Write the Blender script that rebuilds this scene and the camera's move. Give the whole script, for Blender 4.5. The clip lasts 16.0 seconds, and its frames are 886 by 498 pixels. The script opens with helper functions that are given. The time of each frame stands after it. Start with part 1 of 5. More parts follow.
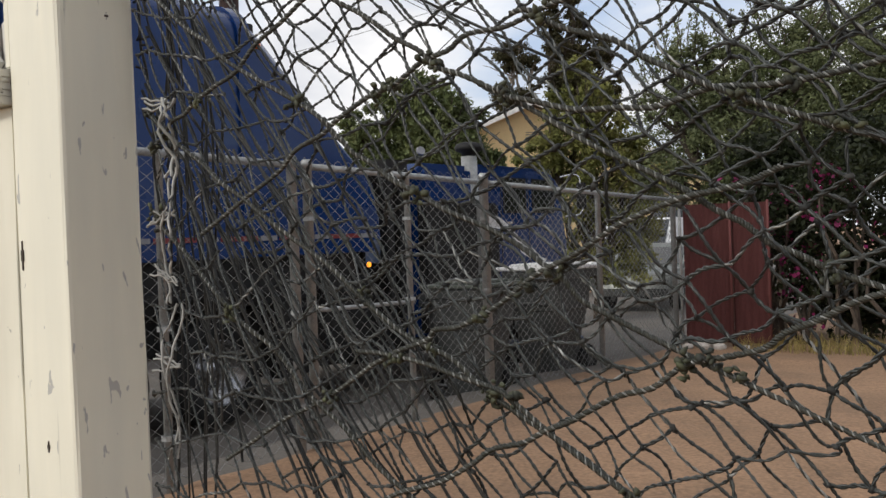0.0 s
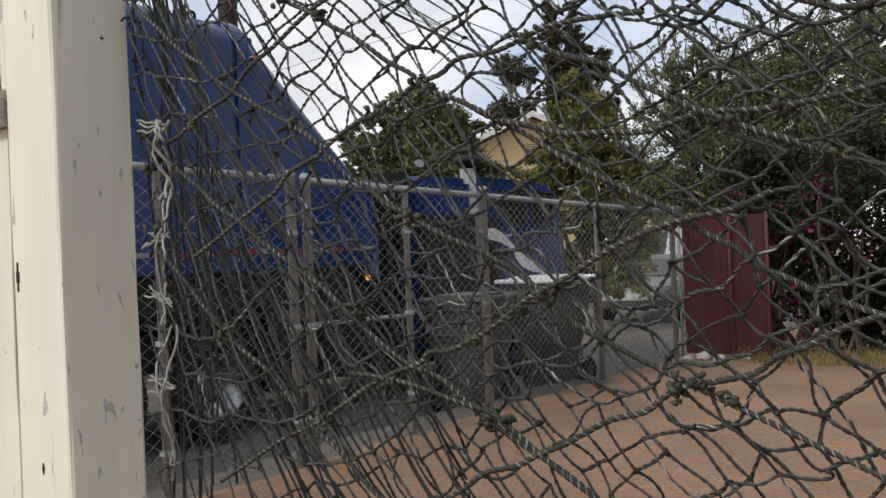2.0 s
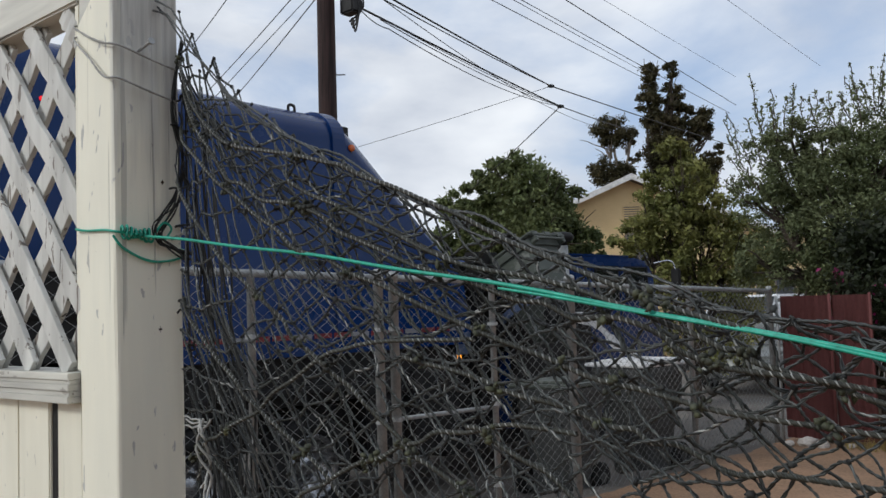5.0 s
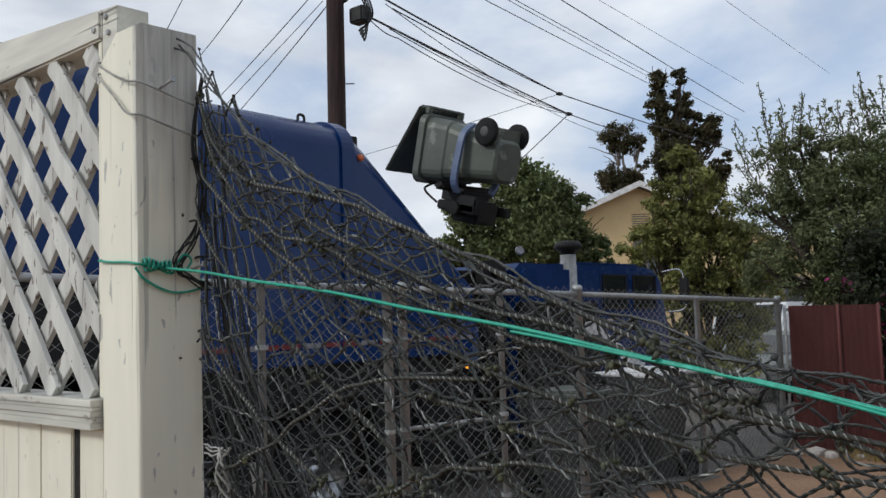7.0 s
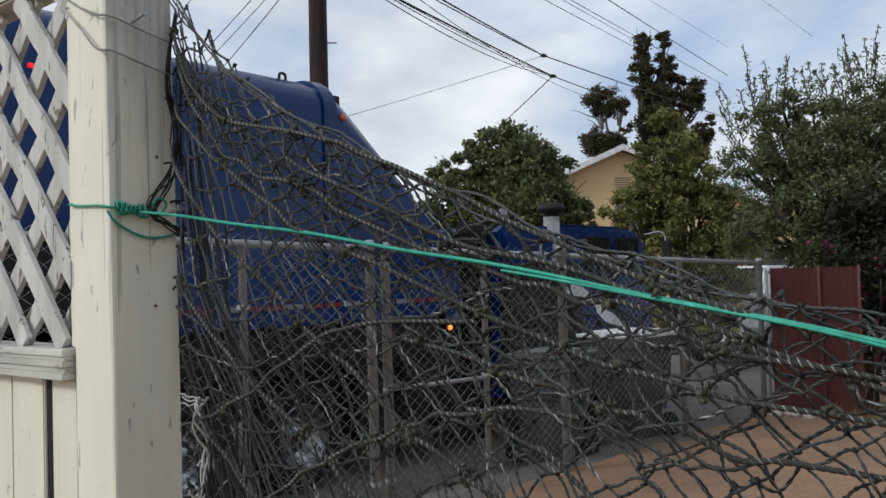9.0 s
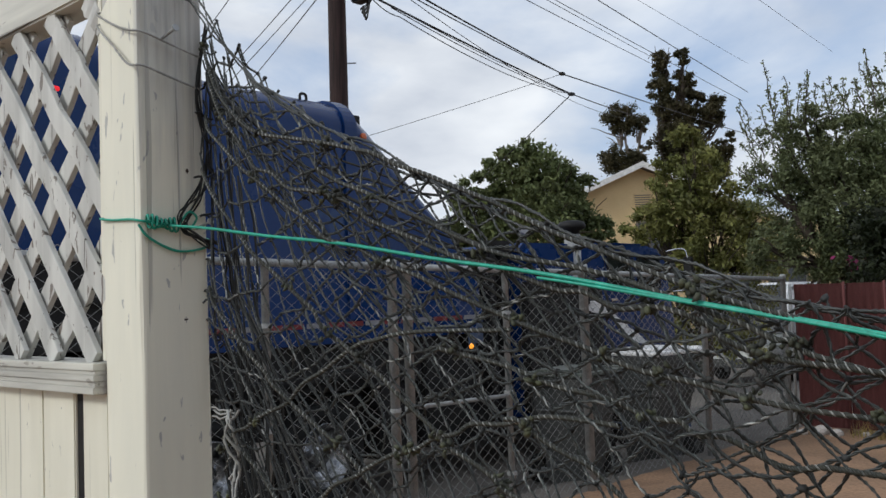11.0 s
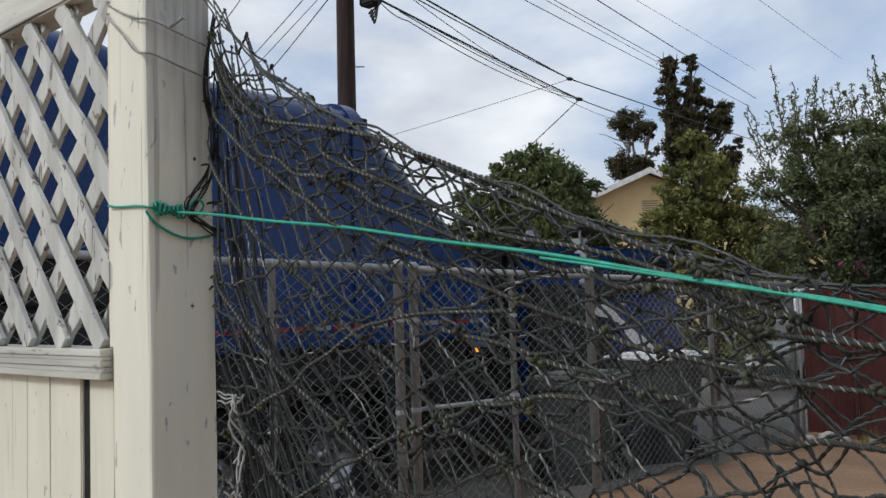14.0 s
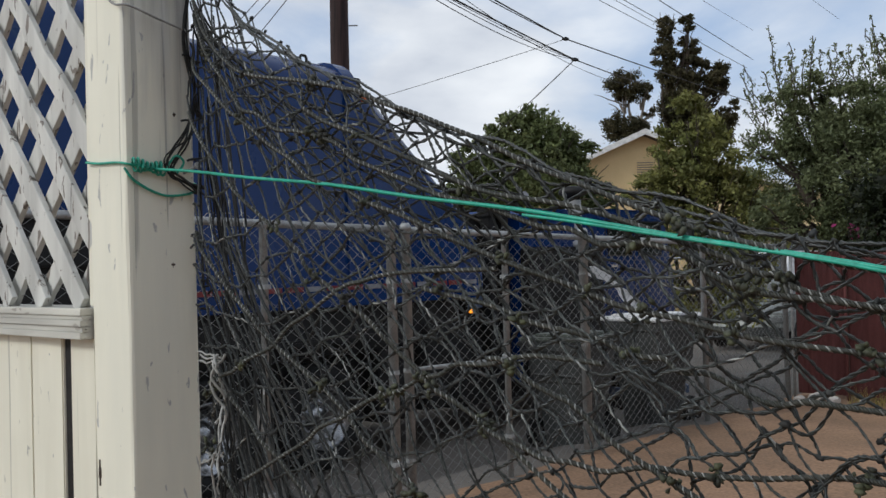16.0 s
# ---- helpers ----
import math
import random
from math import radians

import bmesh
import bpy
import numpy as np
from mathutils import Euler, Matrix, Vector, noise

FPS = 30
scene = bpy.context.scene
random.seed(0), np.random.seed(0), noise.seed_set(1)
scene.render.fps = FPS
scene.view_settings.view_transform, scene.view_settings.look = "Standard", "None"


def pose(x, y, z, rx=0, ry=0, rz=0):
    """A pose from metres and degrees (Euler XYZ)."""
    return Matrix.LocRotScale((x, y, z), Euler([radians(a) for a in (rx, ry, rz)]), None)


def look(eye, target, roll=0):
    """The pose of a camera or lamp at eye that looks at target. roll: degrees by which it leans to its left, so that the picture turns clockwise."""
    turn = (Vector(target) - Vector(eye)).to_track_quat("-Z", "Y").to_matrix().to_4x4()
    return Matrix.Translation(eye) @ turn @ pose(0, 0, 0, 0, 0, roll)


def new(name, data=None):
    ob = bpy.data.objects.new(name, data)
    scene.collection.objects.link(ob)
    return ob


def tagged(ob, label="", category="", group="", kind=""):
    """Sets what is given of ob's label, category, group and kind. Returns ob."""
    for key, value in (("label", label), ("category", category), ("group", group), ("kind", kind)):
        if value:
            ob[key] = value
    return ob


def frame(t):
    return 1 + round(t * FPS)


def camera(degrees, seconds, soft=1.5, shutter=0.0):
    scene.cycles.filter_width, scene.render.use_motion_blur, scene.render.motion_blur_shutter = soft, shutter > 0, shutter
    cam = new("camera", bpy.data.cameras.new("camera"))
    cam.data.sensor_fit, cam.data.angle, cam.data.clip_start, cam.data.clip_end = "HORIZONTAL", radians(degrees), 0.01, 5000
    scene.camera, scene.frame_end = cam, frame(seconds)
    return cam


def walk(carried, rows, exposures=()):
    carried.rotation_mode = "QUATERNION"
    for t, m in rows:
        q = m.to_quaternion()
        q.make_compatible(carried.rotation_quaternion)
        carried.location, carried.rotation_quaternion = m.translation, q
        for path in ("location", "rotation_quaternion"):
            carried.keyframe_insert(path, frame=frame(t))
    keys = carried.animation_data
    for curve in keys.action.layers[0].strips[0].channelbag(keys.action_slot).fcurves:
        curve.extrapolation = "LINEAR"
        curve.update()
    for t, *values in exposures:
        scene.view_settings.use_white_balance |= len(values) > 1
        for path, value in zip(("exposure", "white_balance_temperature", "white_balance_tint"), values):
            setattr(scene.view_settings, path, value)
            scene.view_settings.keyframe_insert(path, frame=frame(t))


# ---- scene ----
cam = camera(51.5, 16.0)
PATH = [
    (0, (0.827, -0.522, 1.202), (-0.331, 1.108, 1.18), -2.1),
    (0.5, (0.825, -0.523, 1.207), (-0.305, 1.127, 1.186), -2.1),
    (1, (0.818, -0.532, 1.204), (-0.31, 1.119, 1.17), -2.5),
    (1.5, (0.816, -0.528, 1.205), (-0.317, 1.12, 1.178), -2.4),
    (2, (0.832, -0.52, 1.21), (-0.325, 1.112, 1.214), -2.3),
    (2.5, (0.912, -0.576, 1.214), (-0.31, 1.007, 1.223), -1.8),
    (3, (0.948, -0.59, 1.228), (-0.316, 0.958, 1.29), -1.7),
    (3.5, (0.918, -0.532, 1.28), (-0.345, 1.007, 1.472), -2.5),
    (5.8, (1.019, -0.557, 1.492), (-0.325, 0.92, 1.602), -1.8),
    (6, (1.011, -0.56, 1.49), (-0.332, 0.917, 1.613), -1.9),
    (6.5, (1.012, -0.572, 1.489), (-0.332, 0.902, 1.638), -1.8),
    (7, (1.009, -0.573, 1.486), (-0.325, 0.911, 1.632), -1.8),
    (7.5, (1.005, -0.564, 1.479), (-0.315, 0.934, 1.585), -1.8),
    (8, (0.999, -0.554, 1.469), (-0.307, 0.96, 1.521), -1.6),
    (8.5, (0.987, -0.549, 1.464), (-0.318, 0.966, 1.508), -1.5),
    (9, (0.978, -0.545, 1.466), (-0.332, 0.965, 1.532), -1.7),
    (11.5, (0.963, -0.554, 1.454), (-0.379, 0.925, 1.566), -2.0),
    (12, (0.959, -0.562, 1.451), (-0.381, 0.919, 1.565), -1.8),
    (12.5, (0.954, -0.567, 1.449), (-0.376, 0.923, 1.56), -1.6),
    (13, (0.961, -0.56, 1.444), (-0.366, 0.932, 1.559), -1.9),
    (13.5, (0.969, -0.557, 1.441), (-0.37, 0.924, 1.562), -1.8),
    (14, (0.97, -0.552, 1.437), (-0.38, 0.919, 1.558), -1.7),
    (14.5, (0.969, -0.543, 1.437), (-0.378, 0.932, 1.545), -1.6),
    (15, (0.974, -0.537, 1.436), (-0.366, 0.945, 1.509), -1.6),
    (15.5, (0.970, -0.534, 1.435), (-0.378, 0.946, 1.475), -1.6),
    (16, (0.966, -0.531, 1.434), (-0.379, 0.948, 1.471), -1.6),
]
walk(cam, [(t, look(eye, target, roll)) for t, eye, target, roll in PATH],
     [(0.0, 0.08, 6700, 10), (2.9, 0.03, 6550, 10), (3.5, -0.18, 6120, 10), (5.6, -0.18, 6200, 8), (16.0, -0.18, 6200, 8)])

# ---- world, sun ----
SUN_DIR = Vector((0.34, 0.76, -0.55)).normalized()   # the way the light travels


def make_world():
    w = bpy.data.worlds.new("world")
    scene.world = w
    w.use_nodes = True
    nt = w.node_tree
    nt.nodes.clear()
    out = nt.nodes.new("ShaderNodeOutputWorld")
    bg = nt.nodes.new("ShaderNodeBackground")
    sky = nt.nodes.new("ShaderNodeTexSky")
    sky.sky_type = 'NISHITA'
    sky.sun_disc = False
    sky.sun_elevation = math.asin(-SUN_DIR.z)
    sky.sun_rotation = math.atan2(-SUN_DIR.x, -SUN_DIR.y)
    sky.air_density, sky.dust_density, sky.ozone_density = 1.0, 1.2, 1.5
    tc = nt.nodes.new("ShaderNodeTexCoord")
    mp = nt.nodes.new("ShaderNodeMapping")
    mp.inputs["Scale"].default_value = (1.0, 1.0, 2.4)
    mp.inputs["Rotation"].default_value = (0.2, 0.1, 0.5)
    nz = nt.nodes.new("ShaderNodeTexNoise")
    nz.inputs["Scale"].default_value = 2.6
    nz.inputs["Detail"].default_value = 9
    nz.inputs["Roughness"].default_value = 0.55
    nz.inputs["Distortion"].default_value = 0.35
    ramp = nt.nodes.new("ShaderNodeValToRGB")
    ramp.color_ramp.elements[0].position = 0.30
    ramp.color_ramp.elements[1].position = 0.55
    shade = nt.nodes.new("ShaderNodeTexNoise")
    shade.inputs["Scale"].default_value = 3.8
    shade.inputs["Detail"].default_value = 6
    cl = nt.nodes.new("ShaderNodeMix")
    cl.data_type = 'RGBA'
    cl.inputs["A"].default_value = (5.3, 5.6, 6.3, 1)
    cl.inputs["B"].default_value = (8.9, 8.95, 9.1, 1)
    sr = nt.nodes.new("ShaderNodeMapRange")
    sr.inputs["From Min"].default_value, sr.inputs["From Max"].default_value = 0.35, 0.65
    tint = nt.nodes.new("ShaderNodeMix")
    tint.data_type = 'RGBA'
    tint.inputs["Factor"].default_value = 0.6
    tint.inputs["B"].default_value = (4.8, 5.9, 8.0, 1)
    mix = nt.nodes.new("ShaderNodeMix")
    mix.data_type = 'RGBA'
    L = nt.links.new
    L(tc.outputs["Generated"], mp.inputs["Vector"])
    L(mp.outputs["Vector"], nz.inputs["Vector"])
    L(mp.outputs["Vector"], shade.inputs["Vector"])
    L(nz.outputs["Fac"], ramp.inputs["Fac"])
    L(shade.outputs["Fac"], sr.inputs["Value"])
    L(sr.outputs["Result"], cl.inputs["Factor"])
    L(sky.outputs["Color"], tint.inputs["A"])
    L(ramp.outputs["Color"], mix.inputs["Factor"])
    L(tint.outputs["Result"], mix.inputs["A"])
    L(cl.outputs["Result"], mix.inputs["B"])
    L(mix.outputs["Result"], bg.inputs["Color"])
    bg.inputs["Strength"].default_value = 0.117
    L(bg.outputs["Background"], out.inputs["Surface"])


make_world()
sun_data = bpy.data.lights.new("sun", 'SUN')
sun_data.energy, sun_data.angle, sun_data.color = 1.8, radians(14), (1.0, 0.96, 0.89)
sun = new("sun", sun_data)
sun.matrix_world = look((0, 0, 30), Vector((0, 0, 30)) + SUN_DIR)

# ---- materials ----


def surf(name, base, rough=0.6, metal=0.0, alt=None, scale=8.0, low=0.35, high=0.65, grain=0.15, grain_scale=90.0,
         bump=0.0, bump_scale=60.0, stretch=(1, 1, 1), island=0.0, spec=0.5, per_object=0.0, wear=None, wear_scale=5.0, wear_at=0.62):
    m = bpy.data.materials.new(name)
    m.use_nodes = True
    nt = m.node_tree
    b = nt.nodes["Principled BSDF"]
    L = nt.links.new
    tc = nt.nodes.new("ShaderNodeTexCoord")
    mp = nt.nodes.new("ShaderNodeMapping")
    mp.inputs["Scale"].default_value = stretch
    L(tc.outputs["Object"], mp.inputs["Vector"])

    def noise_tex(sc, detail=5):
        n = nt.nodes.new("ShaderNodeTexNoise")
        n.inputs["Scale"].default_value, n.inputs["Detail"].default_value = sc, detail
        L(mp.outputs["Vector"], n.inputs["Vector"])
        return n

    def mixer(blend="MIX"):
        x = nt.nodes.new("ShaderNodeMix")
        x.data_type, x.blend_type = 'RGBA', blend
        return x

    def ranged(src, a, c, lo=0.0, hi=1.0):
        r = nt.nodes.new("ShaderNodeMapRange")
        r.inputs["From Min"].default_value, r.inputs["From Max"].default_value = a, c
        r.inputs["To Min"].default_value, r.inputs["To Max"].default_value = lo, hi
        L(src, r.inputs["Value"])
        return r.outputs["Result"]

    n1 = noise_tex(scale)
    x1 = mixer()
    x1.inputs["A"].default_value = (*base, 1)
    x1.inputs["B"].default_value = (*(alt or [c * 0.75 for c in base]), 1)
    L(ranged(n1.outputs["Fac"], low, high), x1.inputs["Factor"])
    col = x1.outputs["Result"]
    if wear:
        nw = noise_tex(wear_scale, 8)
        xw = mixer()
        xw.inputs["B"].default_value = (*wear, 1)
        L(col, xw.inputs["A"])
        L(ranged(nw.outputs["Fac"], wear_at, wear_at + 0.04), xw.inputs["Factor"])
        col = xw.outputs["Result"]
    n2 = noise_tex(grain_scale, 3)
    x2 = mixer('MULTIPLY')
    x2.inputs["Factor"].default_value = 1.0
    L(col, x2.inputs["A"])
    v = nt.nodes.new("ShaderNodeCombineColor")
    g = ranged(n2.outputs["Fac"], 0.3, 0.7, 1 - grain, 1 + grain)
    for k in ("Red", "Green", "Blue"):
        L(g, v.inputs[k])
    L(v.outputs["Color"], x2.inputs["B"])
    col = x2.outputs["Result"]
    for amount, kind in ((island, "geo"), (per_object, "obj")):
        if amount:
            src = (nt.nodes.new("ShaderNodeNewGeometry").outputs["Random Per Island"] if kind == "geo"
                   else nt.nodes.new("ShaderNodeObjectInfo").outputs["Random"])
            x3 = mixer('MULTIPLY')
            x3.inputs["Factor"].default_value = 1.0
            c3 = nt.nodes.new("ShaderNodeCombineColor")
            r3 = ranged(src, 0, 1, 1 - amount, 1 + amount)
            for k in ("Red", "Green", "Blue"):
                L(r3, c3.inputs[k])
            L(col, x3.inputs["A"])
            L(c3.outputs["Color"], x3.inputs["B"])
            col = x3.outputs["Result"]
    L(col, b.inputs["Base Color"])
    L(ranged(n1.outputs["Fac"], 0.3, 0.7, max(rough - 0.08, 0.03), min(rough + 0.08, 1.0)), b.inputs["Roughness"])
    b.inputs["Metallic"].default_value = metal
    b.inputs["Specular IOR Level"].default_value = spec
    if bump:
        nb = noise_tex(bump_scale, 6)
        bp = nt.nodes.new("ShaderNodeBump")
        bp.inputs["Strength"].default_value = bump
        bp.inputs["Distance"].default_value = 0.01
        L(nb.outputs["Fac"], bp.inputs["Height"])
        L(bp.outputs["Normal"], b.inputs["Normal"])
    return m


def leaf_mat(name, base, alt, island=0.5):
    m = surf(name, base, rough=0.55, alt=alt, scale=1.3, island=island, grain=0.1, spec=0.3)
    nt = m.node_tree
    b, out = nt.nodes["Principled BSDF"], nt.nodes["Material Output"]
    thin = nt.nodes.new("ShaderNodeBsdfTranslucent")
    both = nt.nodes.new("ShaderNodeMixShader")
    both.inputs["Fac"].default_value = 0.32
    nt.links.new(b.inputs["Base Color"].links[0].from_socket, thin.inputs["Color"])
    nt.links.new(b.outputs["BSDF"], both.inputs[1])
    nt.links.new(thin.outputs["BSDF"], both.inputs[2])
    nt.links.new(both.outputs["Shader"], out.inputs["Surface"])
    return m


def glow_mat(name, col, strength):
    m = bpy.data.materials.new(name)
    m.use_nodes = True
    b = m.node_tree.nodes["Principled BSDF"]
    b.inputs["Base Color"].default_value = (*col, 1)
    b.inputs["Emission Color"].default_value = (*col, 1)
    b.inputs["Emission Strength"].default_value = strength
    b.inputs["Roughness"].default_value = 0.25
    return m


M = {}


def paint_mat(name, base, streak, under, axis, chips=0.64, crack=0.5, bare=0.0):
    """Old brushed paint on timber: streaks along the grain, hairline cracks, and chips with a lifted rim."""
    m = bpy.data.materials.new(name)
    m.use_nodes = True
    nt = m.node_tree
    b = nt.nodes["Principled BSDF"]
    L = nt.links.new
    tc = nt.nodes.new("ShaderNodeTexCoord")

    def tex(scale, stretch, detail=6, dist=0.0):
        mp = nt.nodes.new("ShaderNodeMapping")
        mp.inputs["Scale"].default_value = stretch
        n = nt.nodes.new("ShaderNodeTexNoise")
        n.inputs["Scale"].default_value, n.inputs["Detail"].default_value, n.inputs["Distortion"].default_value = scale, detail, dist
        L(tc.outputs["Object"], mp.inputs["Vector"])
        L(mp.outputs["Vector"], n.inputs["Vector"])
        return n.outputs["Fac"]

    def ranged(src, a, c, lo=0.0, hi=1.0):
        r = nt.nodes.new("ShaderNodeMapRange")
        r.inputs["From Min"].default_value, r.inputs["From Max"].default_value = a, c
        r.inputs["To Min"].default_value, r.inputs["To Max"].default_value = lo, hi
        L(src, r.inputs["Value"])
        return r.outputs["Result"]

    def mixed(fac, a, c):
        x = nt.nodes.new("ShaderNodeMix")
        x.data_type = 'RGBA'
        L(fac, x.inputs["Factor"])
        for sock, val in (("A", a), ("B", c)):
            if isinstance(val, tuple):
                x.inputs[sock].default_value = (*val, 1)
            else:
                L(val, x.inputs[sock])
        return x.outputs["Result"]

    def maths(op, a, c):
        x = nt.nodes.new("ShaderNodeMath")
        x.operation = op
        for k, val in enumerate((a, c)):
            if isinstance(val, float):
                x.inputs[k].default_value = val
            else:
                L(val, x.inputs[k])
        return x.outputs["Value"]

    long = {"z": (1, 1, 0.05), "x": (0.05, 1, 1)}[axis]
    grain = tex(120.0, long, 4)
    streaks = tex(26.0, {"z": (1, 1, 0.10), "x": (0.10, 1, 1)}[axis], 5, 0.4)
    stain = tex(5.0, (1, 1, 1), 6)
    chip = ranged(tex(75.0, {"z": (1, 1, 0.35), "x": (0.35, 1, 1)}[axis], 7, 0.6), chips, chips + 0.012)
    cracks = ranged(tex(85.0, {"z": (1, 1, 0.02), "x": (0.02, 1, 1)}[axis], 3), 0.64, 0.68)
    col = mixed(ranged(streaks, 0.35, 0.68), base, streak)
    col = mixed(ranged(stain, 0.45, 0.75, 0.0, 0.45), col, tuple(c * 0.8 for c in base))
    col = mixed(chip, col, under)
    col = mixed(ranged(cracks, 0, 1, 0, crack), col, tuple(c * 0.45 for c in under))
    if bare:
        # the paint has weathered off one side below the top
        sep = nt.nodes.new("ShaderNodeSeparateXYZ")
        L(tc.outputs["Object"], sep.inputs["Vector"])
        side = ranged(sep.outputs["X"], 0.034, 0.040)
        height = maths('ADD', sep.outputs["Z"], maths('MULTIPLY', maths('SUBTRACT', streaks, 0.5), 0.9))
        lost = maths('MULTIPLY', side, ranged(height, 1.58, 1.80, 0.0, bare))
        col = mixed(lost, col, mixed(ranged(grain, 0.35, 0.65), (0.30, 0.295, 0.285), (0.50, 0.50, 0.48)))
    L(col, b.inputs["Base Color"])
    b.inputs["Roughness"].default_value = 0.55
    b.inputs["Specular IOR Level"].default_value = 0.35
    h = maths('SUBTRACT', maths('MULTIPLY', grain, 0.35), maths('MULTIPLY', chip, 0.9))
    h = maths('SUBTRACT', maths('ADD', h, maths('MULTIPLY', streaks, 0.4)), maths('MULTIPLY', cracks, 0.8))
    bp = nt.nodes.new("ShaderNodeBump")
    bp.inputs["Strength"].default_value = 0.55
    bp.inputs["Distance"].default_value = 0.0016
    L(h, bp.inputs["Height"])
    L(bp.outputs["Normal"], b.inputs["Normal"])
    return m


M["paint"] = paint_mat("cream_paint", (0.81, 0.785, 0.655), (0.73, 0.705, 0.58), (0.40, 0.39, 0.35), "z", 0.685)
M["paint_post"] = paint_mat("worn_cream_paint", (0.83, 0.805, 0.67), (0.75, 0.735, 0.62), (0.47, 0.465, 0.43), "z", 0.665, 0.45, 0.85)
M["paint_rail"] = paint_mat("cream_rail_paint", (0.70, 0.69, 0.61), (0.42, 0.41, 0.37), (0.36, 0.34, 0.30), "x", 0.66, 0.9)
M["lattice_paint"] = paint_mat("chalky_white_paint", (0.65, 0.645, 0.60), (0.40, 0.395, 0.37), (0.20, 0.175, 0.15), "z", 0.615, 1.0)
M["bare_wood"] = surf("bare_wood", (0.20, 0.17, 0.14), 0.85, scale=9, stretch=(8, 8, 0.5), bump=0.5)
M["cord"] = surf("grey_green_cord", (0.038, 0.043, 0.041), 0.40, alt=(0.016, 0.019, 0.016), scale=14, island=0.55, grain=0.35, grain_scale=420, spec=0.5)
M["cord_heavy"] = surf("dark_olive_rope_strand", (0.017, 0.019, 0.014), 0.55, alt=(0.034, 0.034, 0.026), scale=30, island=0.3, grain=0.35, grain_scale=500, spec=0.45)
M["cord_dark"] = surf("dark_cord", (0.018, 0.020, 0.020), 0.65, alt=(0.032, 0.031, 0.028), scale=14, island=0.5, grain=0.3, grain_scale=300, spec=0.3)
M["tuft"] = surf("olive_frayed_knot", (0.055, 0.060, 0.028), 0.7, alt=(0.02, 0.022, 0.018), scale=60, island=0.5, grain=0.3)
# pale strand of the mottled rope; its colour also paints the cords' glints
M["cord_light"] = surf("pale_strand", (0.27, 0.275, 0.26), 0.32, alt=(0.04, 0.045, 0.04), scale=40, low=0.42, high=0.60, island=0.45, grain=0.3, grain_scale=300, spec=0.55)
M["cord_pale"] = surf("pale_frayed_cord", (0.42, 0.42, 0.40), 0.85, alt=(0.22, 0.22, 0.2), scale=20, grain=0.2)
M["rope"] = surf("green_rope", (0.02, 0.36, 0.25), 0.45, alt=(0.015, 0.26, 0.18), scale=60, grain=0.2, grain_scale=500)
M["dirt"] = surf("sandy_dirt", (0.285, 0.170, 0.098), 0.95, alt=(0.205, 0.125, 0.074), scale=1.1, grain=0.25, grain_scale=40,
                 bump=0.8, bump_scale=14, wear=(0.22, 0.13, 0.075), wear_scale=3.4, wear_at=0.66)
M["concrete"] = surf("old_concrete", (0.145, 0.130, 0.113), 0.9, alt=(0.10, 0.09, 0.08), scale=0.7, grain=0.15, grain_scale=50, bump=0.3,
                     wear=(0.13, 0.125, 0.115), wear_scale=1.1, wear_at=0.62)
M["galv"] = surf("galvanised_steel", (0.36, 0.37, 0.37), 0.5, 0.3, alt=(0.27, 0.28, 0.28), scale=20, grain=0.12)
M["galv_wire"] = surf("galvanised_wire", (0.28, 0.285, 0.285), 0.5, 0.3, grain=0.1)
M["truck_blue"] = surf("blue_truck_paint", (0.003, 0.023, 0.103), 0.25, alt=(0.004, 0.028, 0.120), scale=1.6, grain=0.06, spec=0.27,
                       wear=(0.014, 0.04, 0.12), wear_scale=1.7, wear_at=0.63)
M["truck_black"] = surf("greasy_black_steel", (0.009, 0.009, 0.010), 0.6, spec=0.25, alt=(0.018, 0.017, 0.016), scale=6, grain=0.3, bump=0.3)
M["rubber"] = surf("tyre_rubber", (0.016, 0.016, 0.016), 0.85, spec=0.25, grain=0.2)
M["chrome"] = surf("chrome", (0.75, 0.76, 0.78), 0.18, 1.0, alt=(0.6, 0.6, 0.62), scale=9)
M["wheel_metal"] = surf("dulled_wheel", (0.42, 0.43, 0.45), 0.30, 1.0, alt=(0.06, 0.06, 0.06), scale=11)
M["tape_red"] = surf("red_reflective_tape", (0.17, 0.014, 0.018), 0.35, grain=0.05)
M["tape_white"] = surf("white_reflective_tape", (0.24, 0.24, 0.26), 0.35, grain=0.05)
M["bin"] = surf("grey_green_plastic", (0.080, 0.092, 0.076), 0.5, alt=(0.058, 0.068, 0.056), scale=3, grain=0.08, wear=(0.16, 0.17, 0.15),
                wear_scale=4, wear_at=0.6)
M["bin_dark"] = surf("dark_plastic", (0.032, 0.036, 0.036), 0.55, alt=(0.05, 0.052, 0.05), scale=3)
M["white_plastic"] = surf("white_plastic", (0.74, 0.74, 0.74), 0.5, alt=(0.62, 0.62, 0.62), scale=5, grain=0.05)
M["faded_blue"] = surf("faded_blue_grey_paint", (0.10, 0.14, 0.23), 0.5, alt=(0.07, 0.10, 0.19), scale=4, grain=0.1)
M["red_metal"] = surf("red_corrugated_steel", (0.125, 0.036, 0.034), 0.8, alt=(0.10, 0.028, 0.027), scale=3, grain=0.12, stretch=(1, 1, 0.3))
M["pole_wood"] = surf("creosoted_pole", (0.040, 0.016, 0.012), 0.85, alt=(0.016, 0.008, 0.007), scale=6, stretch=(6, 6, 0.3), bump=0.5)
M["cable"] = surf("cable", (0.02, 0.02, 0.02), 0.7)
M["stucco"] = surf("cream_stucco", (0.66, 0.50, 0.27), 0.9, alt=(0.6, 0.45, 0.24), scale=1.2, bump=0.3)
